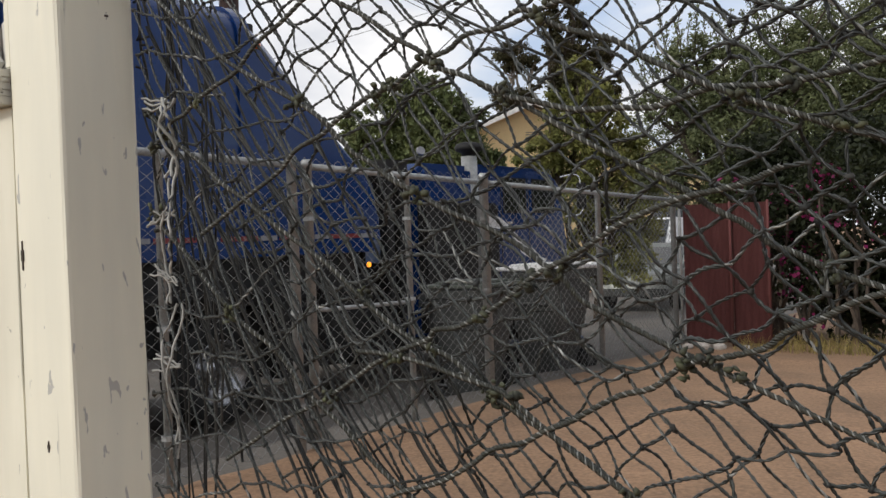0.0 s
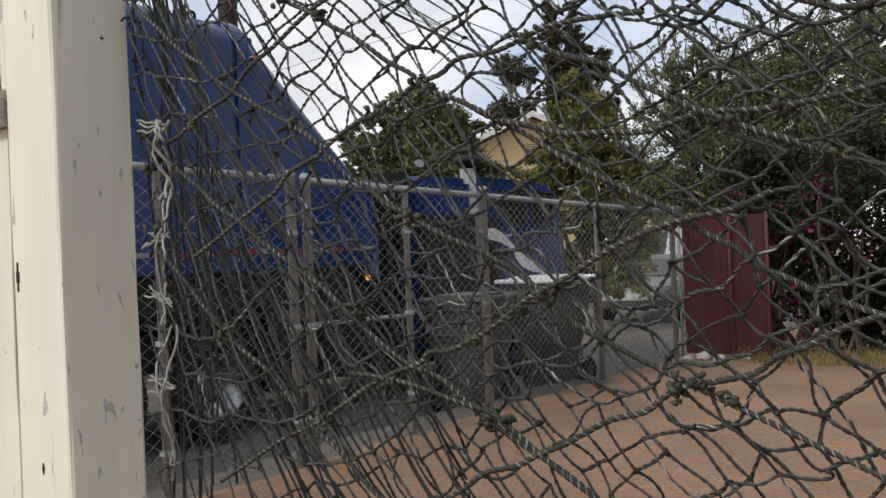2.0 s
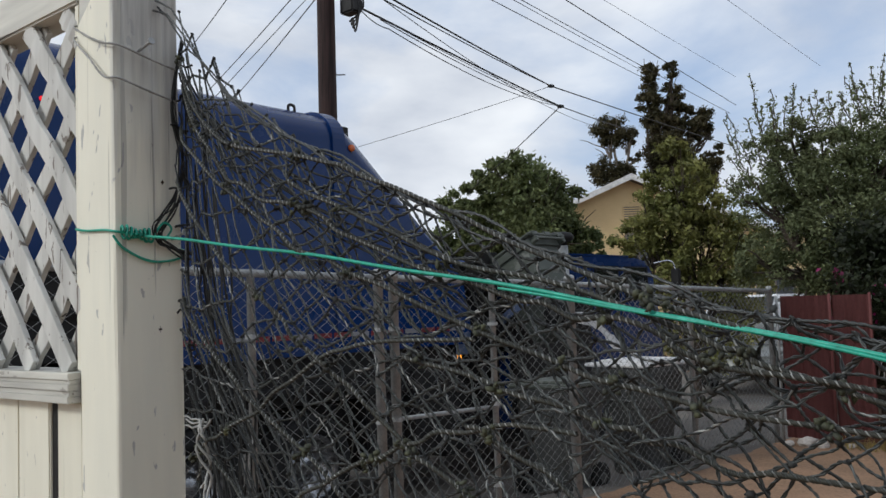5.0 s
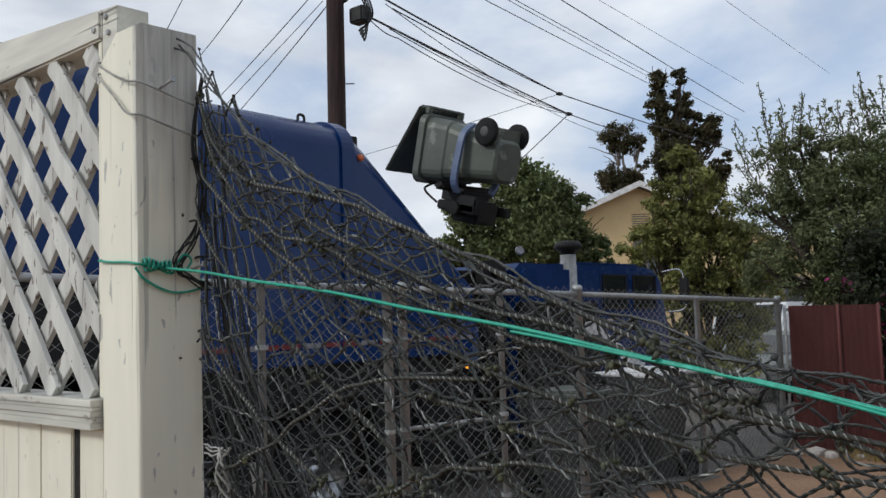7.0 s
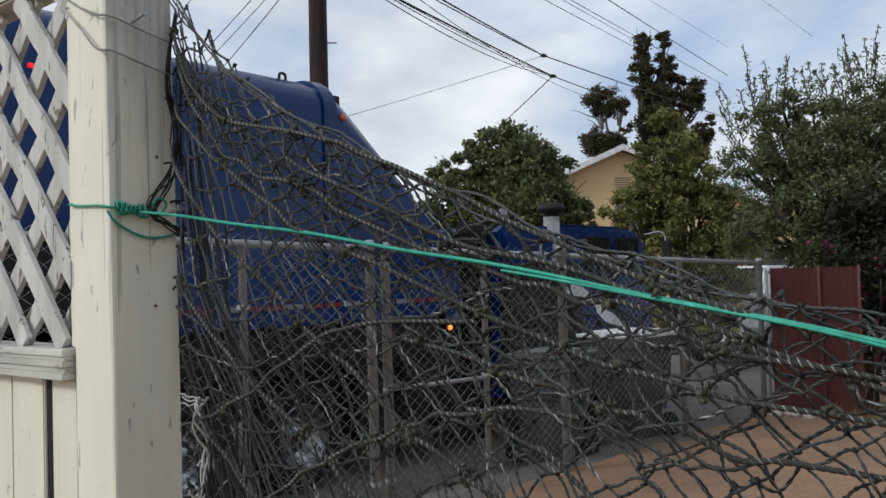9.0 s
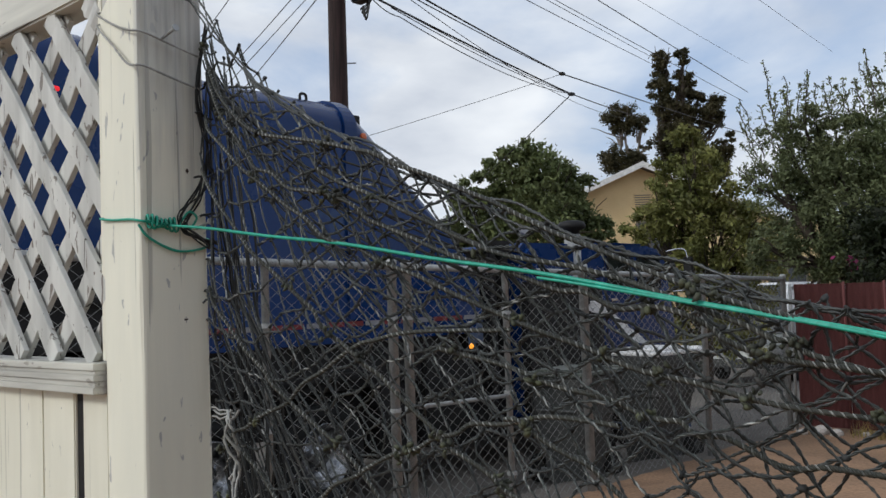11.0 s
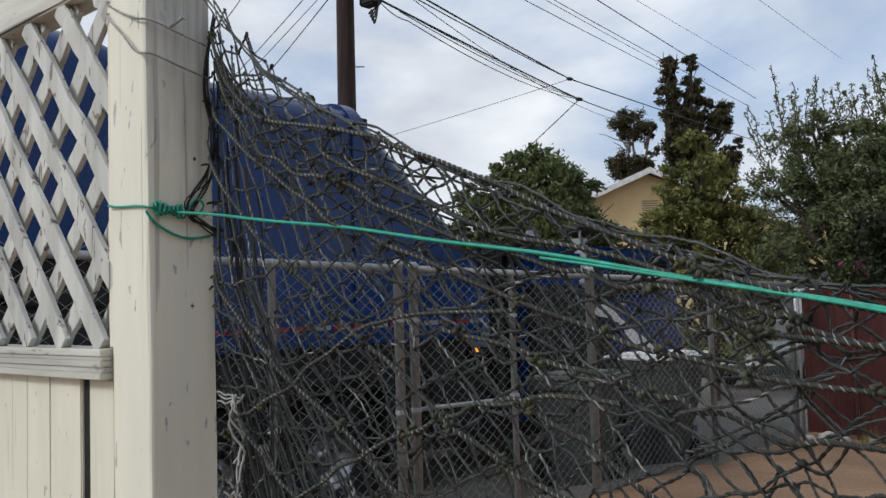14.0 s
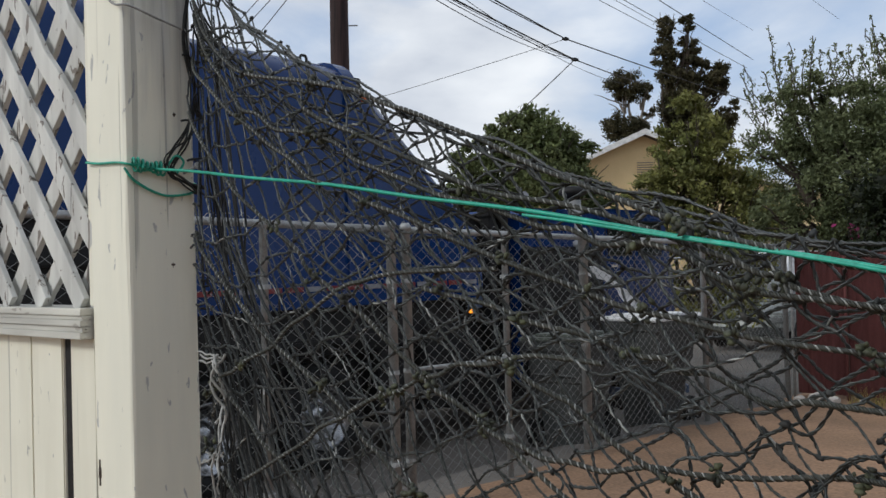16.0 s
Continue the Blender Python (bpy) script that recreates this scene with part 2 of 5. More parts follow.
M["trim_white"] = surf("white_trim", (0.75, 0.75, 0.73), 0.6)
M["shingle"] = surf("grey_shingle", (0.13, 0.12, 0.11), 0.9, scale=2)
M["bark"] = surf("bark", (0.08, 0.06, 0.045), 0.95, alt=(0.045, 0.036, 0.028), scale=9, bump=0.7, bump_scale=30)
M["bark_pale"] = surf("pale_bark", (0.26, 0.22, 0.18), 0.9, alt=(0.13, 0.11, 0.09), scale=5, bump=0.5)
M["car_paint"] = surf("silver_green_paint", (0.17, 0.185, 0.175), 0.4, 0.1, grain=0.03)
M["car_white"] = surf("white_van_paint", (0.72, 0.73, 0.74), 0.4, grain=0.03)
M["glass_dark"] = surf("dark_glass", (0.015, 0.018, 0.02), 0.06, spec=0.8, grain=0.0)
M["leaf_mid"] = leaf_mat("mid_leaf", (0.105, 0.135, 0.052), (0.150, 0.172, 0.070))
M["leaf_olive"] = leaf_mat("olive_leaf", (0.23, 0.225, 0.07), (0.15, 0.165, 0.05))
# near-black leaf: the shade under the trees is put into its colour
M["leaf_shaded"] = leaf_mat("shaded_leaf", (0.016, 0.022, 0.009), (0.026, 0.033, 0.013))
M["leaf_grey"] = leaf_mat("grey_green_leaf", (0.130, 0.156, 0.070), (0.165, 0.185, 0.090), 0.40)
M["leaf_cypress"] = leaf_mat("brown_green_leaf", (0.055, 0.053, 0.024), (0.085, 0.072, 0.034))
M["flower"] = leaf_mat("magenta_bract", (0.22, 0.018, 0.095), (0.15, 0.012, 0.06))
M["dry_grass"] = leaf_mat("dry_grass", (0.36, 0.27, 0.10), (0.26, 0.22, 0.08))
M["stone"] = surf("pale_stone", (0.5, 0.46, 0.42), 0.9, alt=(0.36, 0.33, 0.3), scale=9, bump=0.5)
M["amber"] = glow_mat("amber_lens", (1.0, 0.36, 0.03), 1.3)
M["amber_off"] = surf("orange_lens", (0.6, 0.13, 0.03), 0.25)
M["red_lens"] = glow_mat("red_lens", (0.9, 0.02, 0.03), 0.55)

# ---- mesh helpers ----


def part(name, bm, material, parent=None, label="", smooth=False):
    me = bpy.data.meshes.new(name)
    bm.normal_update()
    bm.to_mesh(me)
    bm.free()
    me.materials.append(M[material])
    if smooth:
        me.polygons.foreach_set("use_smooth", [True] * len(me.polygons))
    ob = new(name, me)
    if parent:
        ob.parent = parent
    if label:
        tagged(ob, label)
    return ob


def arrays(name, verts, faces, material, parent=None, label="", smooth=False):
    me = bpy.data.meshes.new(name)
    verts = np.asarray(verts, dtype=np.float32).reshape(-1, 3)
    faces = np.asarray(faces, dtype=np.int32)
    k = faces.shape[1]
    me.vertices.add(len(verts))
    me.vertices.foreach_set("co", verts.ravel())
    me.loops.add(faces.size)
    me.loops.foreach_set("vertex_index", faces.ravel())
    me.polygons.add(len(faces))
    me.polygons.foreach_set("loop_start", np.arange(0, faces.size, k, dtype=np.int32))
    me.update(calc_edges=True)
    me.materials.append(M[material])
    if smooth:
        me.polygons.foreach_set("use_smooth", [True] * len(faces))
    ob = new(name, me)
    if parent:
        ob.parent = parent
    if label:
        tagged(ob, label)
    return ob


def empty(name, x=0, y=0, z=0, rz=0, **tags):
    ob = new(name)
    ob.matrix_basis = pose(x, y, z, 0, 0, rz)
    return tagged(ob, **tags)


def box(bm, x0, x1, y0, y1, z0, z1, bevel=0.0, m=None):
    vs = bmesh.ops.create_cube(bm, size=1.0)["verts"]
    for v in vs:
        v.co = Vector((x0 + (v.co.x + .5) * (x1 - x0), y0 + (v.co.y + .5) * (y1 - y0), z0 + (v.co.z + .5) * (z1 - z0)))
    if bevel:
        es = list({e for v in vs for e in v.link_edges})
        vs = list({v for f in bmesh.ops.bevel(bm, geom=es, offset=bevel, segments=2, affect='EDGES')["faces"] for v in f.verts} | {v for v in vs if v.is_valid})
    if m:
        bmesh.ops.transform(bm, matrix=m, verts=[v for v in vs if v.is_valid])
    return bm


def boxes(*rows, bevel=0.0):
    bm = bmesh.new()
    for r in rows:
        box(bm, *r, bevel=bevel)
    return bm


def prism(poly, axis, a, b, bevel=0.0):
    """A polygon in the two other axes, swept from a to b along an axis."""
    bm = bmesh.new()

    def at(p, c):
        return {"x": (c, p[0], p[1]), "y": (p[0], c, p[1]), "z": (p[0], p[1], c)}[axis]
    lo = [bm.verts.new(at(p, a)) for p in poly]
    hi = [bm.verts.new(at(p, b)) for p in poly]
    bm.faces.new(lo), bm.faces.new(hi[::-1])
    for i in range(len(poly)):
        j = (i + 1) % len(poly)
        bm.faces.new((lo[j], lo[i], hi[i], hi[j]))
    bmesh.ops.recalc_face_normals(bm, faces=bm.faces)
    if bevel:
        bmesh.ops.bevel(bm, geom=list(bm.edges), offset=bevel, segments=2, affect='EDGES')
    return bm


def lathe(profile, m=None, seg=20, bm=None):
    """Profile rows (radius, height) turned round z."""
    bm = bm or bmesh.new()
    rings = []
    for r, h in profile:
        rings.append([bm.verts.new((r * math.cos(2 * math.pi * k / seg), r * math.sin(2 * math.pi * k / seg), h)) for k in range(seg)])
    for a, b in zip(rings, rings[1:]):
        for k in range(seg):
            bm.faces.new((a[k], a[(k + 1) % seg], b[(k + 1) % seg], b[k]))
    bm.faces.new(rings[0][::-1]), bm.faces.new(rings[-1])
    if m:
        bmesh.ops.transform(bm, matrix=m, verts=[v for r in rings for v in r])
    return bm


def tube_arrays(lines, radius, sides=5):
    """Tubes along many polylines of the same number of points: array (n, k, 3). Returns vertices and quads."""
    P = np.asarray(lines, dtype=float)
    n, k, _ = P.shape
    T = np.gradient(P, axis=1)
    T /= np.linalg.norm(T, axis=2, keepdims=True) + 1e-9
    up = np.where(np.abs(T[..., 2:3]) > 0.9, np.array([1.0, 0, 0]), np.array([0, 0, 1.0]))
    A = np.cross(T, up)
    A /= np.linalg.norm(A, axis=2, keepdims=True) + 1e-9
    B = np.cross(T, A)
    ang = np.arange(sides) * 2 * np.pi / sides
    R = np.asarray(radius, dtype=float)
    R = np.broadcast_to(R.reshape(-1, 1, 1, 1) if R.ndim == 1 else R.reshape(1, 1, 1, 1) if R.ndim == 0 else R.reshape(n, k, 1, 1), (n, k, sides, 1))
    V = P[:, :, None, :] + R * (A[:, :, None, :] * np.cos(ang)[None, None, :, None] + B[:, :, None, :] * np.sin(ang)[None, None, :, None])
    idx = np.arange(n * k * sides).reshape(n, k, sides)
    a, b = idx[:, :-1, :], idx[:, 1:, :]
    F = np.stack([a, np.roll(a, -1, 2), np.roll(b, -1, 2), b], axis=-1).reshape(-1, 4)
    return V.reshape(-1, 3), F


def tubes(name, lines, radius, material, parent=None, label="", sides=5):
    V, F = tube_arrays(lines, radius, sides)
    return arrays(name, V, F, material, parent, label, smooth=True)


def smooth_line(pts, n):
    """n points on a smooth line through the given ones."""
    P = np.asarray(pts, dtype=float)
    t = np.linspace(0, len(P) - 1, n)
    i = np.clip(t.astype(int), 0, len(P) - 2)
    u = (t - i)[:, None]
    p0, p1, p2, p3 = P[np.clip(i - 1, 0, len(P) - 1)], P[i], P[i + 1], P[np.clip(i + 2, 0, len(P) - 1)]
    return 0.5 * (2 * p1 + (p2 - p0) * u + (2 * p0 - 5 * p1 + 4 * p2 - p3) * u ** 2 + (3 * p1 - p0 - 3 * p2 + p3) * u ** 3)


# ---- ground ----
def ground_z(x, y):
    s = min(max((-3.25 - x) / 1.2, 0.0), 1.0)
    return -0.33 * s * s * (3 - 2 * s) - 0.012 * (y - 4) * (0 if y < 4 else 1 if y < 20 else 16 / (y - 4))


def axis_points(spans):
    out = []
    for a, b, n in spans:
        out += list(np.linspace(a, b, n, endpoint=False))
    return out + [spans[-1][1]]


def sheet(name, xs, ys, lift, material, rough=0.0, label="", kind="structure", dip=0.0):
    bm = bmesh.new()
    grid = [[bm.verts.new((x, y, ground_z(x, y) + lift - dip * min(max((-2.98 - x) / 0.35, 0.0), 1.0) + rough * noise.noise(Vector((x * 1.7, y * 1.7, 0))) + rough * 0.5 * noise.noise(Vector((x * 6, y * 6, 3)))))
             for x in xs] for y in ys]
    for r0, r1 in zip(grid, grid[1:]):
        for i in range(len(xs) - 1):
            bm.faces.new((r0[i], r0[i + 1], r1[i + 1], r1[i]))
    return tagged(part(name, bm, material, smooth=True), label, "ground", kind=kind)


sheet("ground", axis_points([(-900, -30, 8), (-30, -5, 12), (-5, 5, 90), (5, 40, 10), (40, 900, 6)]),
      axis_points([(-900, -20, 6), (-20, 0, 8), (0, 14, 100), (14, 40, 12), (40, 900, 8)]), -0.02, "dirt", 0.02,
      "bare orange-brown sandy dirt with small lumps", dip=0.07)
sheet("road", axis_points([(-11.5, -5, 8), (-5, -2.9, 22)]), axis_points([(-20, 0, 8), (0, 14, 30), (14, 60, 16)]), -0.028, "concrete", 0.004,
      "worn grey concrete alley behind the chain-link fence")

# plain walls added on the sides that are never seen, to close the place and block light
M["plain_wall"] = surf("plain_stucco", (0.36, 0.33, 0.29), 0.9, alt=(0.3, 0.275, 0.24), scale=1.0, bump=0.3)
M["plain_boards"] = surf("brown_boards", (0.09, 0.065, 0.05), 0.9, scale=3, stretch=(1, 8, 0.4))


# added: blocks low sky, so the truck's side gets and reflects less light
tagged(part("wall_east", boxes((7.0, 7.2, -9.0, 9.5, -0.1, 3.2)), "plain_wall"), "plain unseen stucco wall added to keep low sky light off the truck", "wall", kind="structure")
# added: hides the bright ground beyond the truck's underside
tagged(part("wall_west", boxes((-10.4, -10.3, -12.0, 13.0, -0.5, 1.25)), "plain_boards"), "low dark board wall added to darken the view under the truck", "wall", kind="structure")


# ---- white lattice fence and post ----
def plank(bm, c, along, width, thick, wobble=0.0, rng=None, normal=Vector((0, 1, 0)), n=6):
    """A slightly bowed strip from c[0] to c[1], its flat side facing normal."""
    a, b = Vector(c[0]), Vector(c[1])
    d = (b - a).normalized()
    side = d.cross(normal).normalized()
    rows = []
    for k in range(n + 1):
        u = k / n
        p = a.lerp(b, u)
        if rng:
            p = p + side * rng.uniform(-wobble, wobble) + normal * rng.uniform(-wobble, wobble)
        w = width * (1 + (rng.uniform(-0.05, 0.05) if rng else 0)) / 2
        rows.append([bm.verts.new(p + side * s * w + normal * t * thick / 2) for s, t in ((-1, -1), (1, -1), (1, 1), (-1, 1))])
    for r0, r1 in zip(rows, rows[1:]):
        for i in range(4):
            j = (i + 1) % 4
            bm.faces.new((r0[i], r0[j], r1[j], r1[i]))
    bm.faces.new(rows[0][::-1]), bm.faces.new(rows[-1])
    bmesh.ops.recalc_face_normals(bm, faces=bm.faces)


def fence_post():
    p = empty("fence_post", -0.0445, 0.0445, -0.02, label="cream-painted wooden fence post, flaking, with a chipped top", category="fence post")
    bm = bmesh.new()
    rng = random.Random(3)
    h = 0.0445
    levels = [0.0, 0.4, 0.8, 1.0, 1.1, 1.2, 1.3, 1.4, 1.5, 1.6, 1.7, 1.80, 1.885]
    # ring round the post: rounded arrises with small chips
    def ring(z):
        out = []
        for cx, cy in ((-h, -h), (h, -h), (h, h), (-h, h)):
            r = 0.004 + rng.uniform(0, 0.0015)
            sx, sy = (1 if cx < 0 else -1), (1 if cy < 0 else -1)
            pts = [(cx, cy + sy * r), (cx + sx * r * .3, cy + sy * r * .3), (cx + sx * r, cy)]
            if (cx < 0) == (cy > 0):
                pts = pts[::-1]
            out += [(x + rng.uniform(-.0006, .0006), y + rng.uniform(-.0006, .0006)) for x, y in pts]
        return out
    rings = []
    for z in levels:
        off = (z - 1.56) * -0.008
        rings.append([bm.verts.new((x + off, y, z if z < 1.885 else z + 0.004 + rng.uniform(-.001, .001)))
                      for x, y in ring(z)])
    for a, b in zip(rings, rings[1:]):
        for i in range(12):
            j = (i + 1) % 12
            bm.faces.new((a[i], a[j], b[j], b[i]))
    bm.faces.new(rings[-1]), bm.faces.new(rings[0][::-1])
    # the top's corners are sawn off
    for co, no in (((-0.0445, 0, 1.842), (-0.62, 0, 0.78)), ((0.0445, 0, 1.878), (0.35, 0, 0.93)), ((0, -0.0445, 1.874), (0, -0.5, 0.86))):
        g = bmesh.ops.bisect_plane(bm, geom=list(bm.verts) + list(bm.edges) + list(bm.faces), plane_co=co, plane_no=Vector(no).normalized(), clear_outer=True)
        bmesh.ops.contextual_create(bm, geom=[e for e in g["geom_cut"] if isinstance(e, bmesh.types.BMEdge)])
    bmesh.ops.recalc_face_normals(bm, faces=bm.faces)
    part("shaft", bm, "paint_post", p)
    for x0, x1, y0, y1, z0, z1 in ((h - .001, h + .0012, 0.009, 0.015, 1.46, 1.469), (h - .001, h + .0012, 0.016, 0.020, 1.64, 1.646), (-0.034, -0.029, -h - .0012, -h + .001, 1.205, 1.236),
                                   (0.000, 0.004, -h - .0012, -h + .001, 1.02, 1.032)):
        a, b, c = (x1 - x0) * .3, (y1 - y0) * .35, (z1 - z0) * .3
        part("knot_hole", boxes((x0, x1, y0, y1, z0 + c, z1 - c), (x0 + (a if a > .001 else 0), x1 - (a if a > .001 else 0.0002), y0 + (b if b > .001 else 0), y1 - (b if b > .001 else -0.0002), z0, z1), bevel=0.0006), "bark", p, "small dark hole in the wood")
    for x, y, z in ((h, 0.030, 1.574), (h, -0.012, 1.80)):
        bm = lathe([(0.0018, -0.01), (0.0018, 0.028), (0.0045, 0.029), (0.0045, 0.031)], pose(x, y, z, 0, 78, 0), seg=8)
        part("nail", bm, "galv", p, "bent galvanised nail")
    return p


fence_post()


def lattice_fence():
    f = empty("lattice_fence", -0.09, 0.02, 0, label="cream wooden fence panel with a white criss-cross lattice top", category="fence")
    rng = random.Random(5)
    # coordinates below are the panel's own: x from 0 (at the post) to -2.4
    part("top_rail", prism([(-2.4, 1.856), (-0.0005, 1.856), (-0.0005, 1.896), (-0.40, 1.930), (-2.4, 1.934)], "y", -0.020, 0.030, bevel=0.003), "paint_rail", f)
    part("middle_rail", boxes(*[(-2.4, -0.001, -0.034 + d, 0.034, 1.358 + z, 1.358 + z + h) for z, h, d in ((0, 0.0085, 0.0), (0.0086, 0.0065, 0.0022), (0.0152, 0.0078, 0.0004), (0.0231, 0.0052, 0.0026), (0.0284, 0.0086, 0.0006))], bevel=0.0008), "paint_rail", f, "cream rail with raised grain ridges")
    part("bottom_rail", boxes((-2.4, -0.001, -0.024, 0.030, 0.18, 0.22), bevel=0.003), "paint_rail", f)
    part("stile", boxes((-0.012, -0.001, -0.016, 0.034, 1.397, 1.855), bevel=0.0015), "paint", f)
    part("rail_end", prism([(0.0005, 1.828), (0.037, 1.856), (0.037, 1.893), (0.0005, 1.896)], "y", -0.016, 0.028), "paint_rail", f)
    for x, z in ((0.010, 1.884), (0.017, 1.862)):
        part("bolt", lathe([(0.0042, 0), (0.0042, 0.003), (0.003, 0.004)], pose(x, -0.0155, z, 90, 0, 0), seg=8), "galv", f)
    for s, yy, name, run, phase in ((1, -0.012, "lattice_strip", 0.428, -0.150), (-1, 0.0015, "lattice_strip", 0.470, 0.190)):
        for k in range(-8, 36):
            x0 = phase - k * 0.104
            a, b = Vector((x0, yy, 1.855)), Vector((x0 + s * run, yy, 1.397))
            lo, hi = (a, b) if a.x < b.x else (b, a)
            # keep within the panel
            ux0, ux1 = -2.4, -0.001
            d = hi - lo
            u0 = max(0.0, (ux0 - lo.x) / d.x)
            u1 = min(1.0, (ux1 - lo.x) / d.x)
            if u1 - u0 < 0.06:
                continue
            bm = bmesh.new()
            plank(bm, (lo + d * u0, lo + d * u1), None, 0.0290, 0.0080, 0.0016, rng, n=8)
            bmesh.ops.bevel(bm, geom=[e for e in bm.edges if len(e.link_faces) == 2], offset=0.0008, segments=1, affect='EDGES')
            part(name, bm, "lattice_paint", f)
    x = -0.001
    widths = [0.066, 0.106, 0.215, 0.21] + [0.2] * 9
    for k, w in enumerate(widths):
        g = 0.019 if k == 1 else 0.0020
        part("fence_board", boxes((x - w, x - g, -0.016 + rng.uniform(-.002, .002), -0.005, 0.05, 1.3575), bevel=0.0018), "paint", f)
        x -= w
    # black strip in place of the shade deep inside the open gap
    part("gap_spline", boxes((-0.0855, -0.0672, -0.0125, -0.0055, 0.05, 1.357)), "truck_black", f, "black strip standing in for the shade in the gap between two boards")
    for z in (1.871,):
        part("screw", lathe([(0.0042, 0), (0.0042, 0.0016), (0.003, 0.002)], pose(-0.014, -0.0205, z, 90, 0, 0), seg=10), "galv", f)
    return f


lattice_fence()


# ---- net ----
def top_z(x):
    return np.interp(x, [-0.02, 0.03, 0.08, 0.16, 0.25, 0.33, 0.45, 0.59, 0.70, 0.82, 1.0, 1.3, 1.8],
                     [1.86, 1.83, 1.775, 1.70, 1.645, 1.608, 1.55, 1.497, 1.462, 1.434, 1.405, 1.38, 1.36])


def rope_z(x):
    return 1.556 - 0.125 * x - 0.05 * x * x


def fan_layer(seed, first, spread, bar, start, y0, jig, rows, right=1.35):
    """A knotted diamond mesh under tension: its lines fan from the post below the top edge, and each knot of one
    line is tied by two cords to the lines above and below. Returns cords (n, 6, 3) and knots (m, 3)."""
    rng = np.random.default_rng(seed)
    X, Z = np.full((rows, 90), np.nan), np.full((rows, 90), np.nan)
    xs = np.linspace(0.004, right, 900)
    bunch = np.cumsum(rng.uniform(0.55, 1.45, rows))
    bunch = (bunch - bunch[0]) * (rows - 1) / (bunch[-1] - bunch[0])
    for i in range(rows):
        k = bunch[i]
        x0 = 0.010 + 0.050 * min(max((1.72 - (1.83 - first * k)) / 0.4, 0.0), 1.0)
        zs = top_z(xs) - first * k - spread * k * xs - 0.006 * np.sin(6 * xs + 0.5 * k + seed) * (i > 0) - 0.004 * (i > 0)
        r = np.concatenate([[0], np.cumsum(np.hypot(np.diff(xs), np.diff(zs)))])
        r0 = np.interp(x0, xs, r)
        at = r0 + bar * (np.arange(90) + 0.5 * (i % 2))
        good = at < r[-1]
        X[i, good], Z[i, good] = np.interp(at[good], r, xs), np.interp(at[good], r, zs)
    ok = np.isfinite(X) & (np.nan_to_num(Z) > 0.70) & (np.nan_to_num(X) >= start + 0.05 * np.sin(0.8 * np.arange(rows))[:, None] * (start > 0))
    X, Z = np.nan_to_num(X), np.nan_to_num(Z)
    pull = np.exp(-X / 0.10)
    amp = jig * (0.45 + 1.3 * np.minimum(X, 0.9))
    X = X + (rng.normal(0, 1, X.shape) * amp + 0.003 * np.sin(17 * Z + 7 * X + seed)) * (1 - 0.6 * pull)
    Z = Z + (rng.normal(0, 1, X.shape) * amp * 0.8 + 0.004 * np.sin(15 * X - 9 * Z + 2 * seed)) * (1 - 0.6 * pull)
    Z = np.minimum(Z, top_z(X) - 0.004)
    Y = y0 + 0.010 * np.sin(7 * X + 3 * Z + seed) + 0.008 * np.sin(15 * Z - 4 * X + 2 * seed) - 0.010 * (1 - pull) * np.sin(3.1 * X)
    Y = Y + rng.normal(0, jig * 0.6, X.shape) + 0.036 * np.exp(-X / 0.05)
    N = np.stack([X, Y, Z], -1)
    P, Q = [], []
    for i in range(rows - 1):
        for shift in (0, 1):
            a = np.arange(89)
            b = a + shift - (1 if i % 2 == 0 else 0)
            use = (b >= 0) & ok[i, a] & ok[i + 1, np.clip(b, 0, 89)]
            P.append(N[i, a[use]]), Q.append(N[i + 1, b[use]])
    P, Q = np.concatenate(P), np.concatenate(Q)
    L = np.linalg.norm(Q - P, axis=1)
    # torn meshes: a few cords are gone, and none spans a wide gap
    keep = (L < 0.10) & (L > 0.002) & (rng.random(len(L)) > 0.05)
    P, Q, L = P[keep], Q[keep], L[keep][:, None, None]
    w = np.linspace(0, 1, 6)[None, :, None]
    C = P[:, None] * (1 - w) + Q[:, None] * w
    slackness = 0.06 + 1.0 * np.minimum(P[:, None, :1], 0.9)
    bow = rng.normal(0, 1, (len(P), 1, 3)) * np.array([0.10, 0.10, 0.10])
    loose = (rng.random((len(P), 1, 1)) < 0.10) * rng.normal(0, 0.25, (len(P), 1, 3))
    twist = rng.normal(0, 1, (len(P), 1, 3)) * np.array([0.04, 0.05, 0.04])
    C = C + slackness * ((bow + loose) * L * np.sin(np.pi * w) + twist * L * np.sin(2 * np.pi * w))
    return C, N[ok]


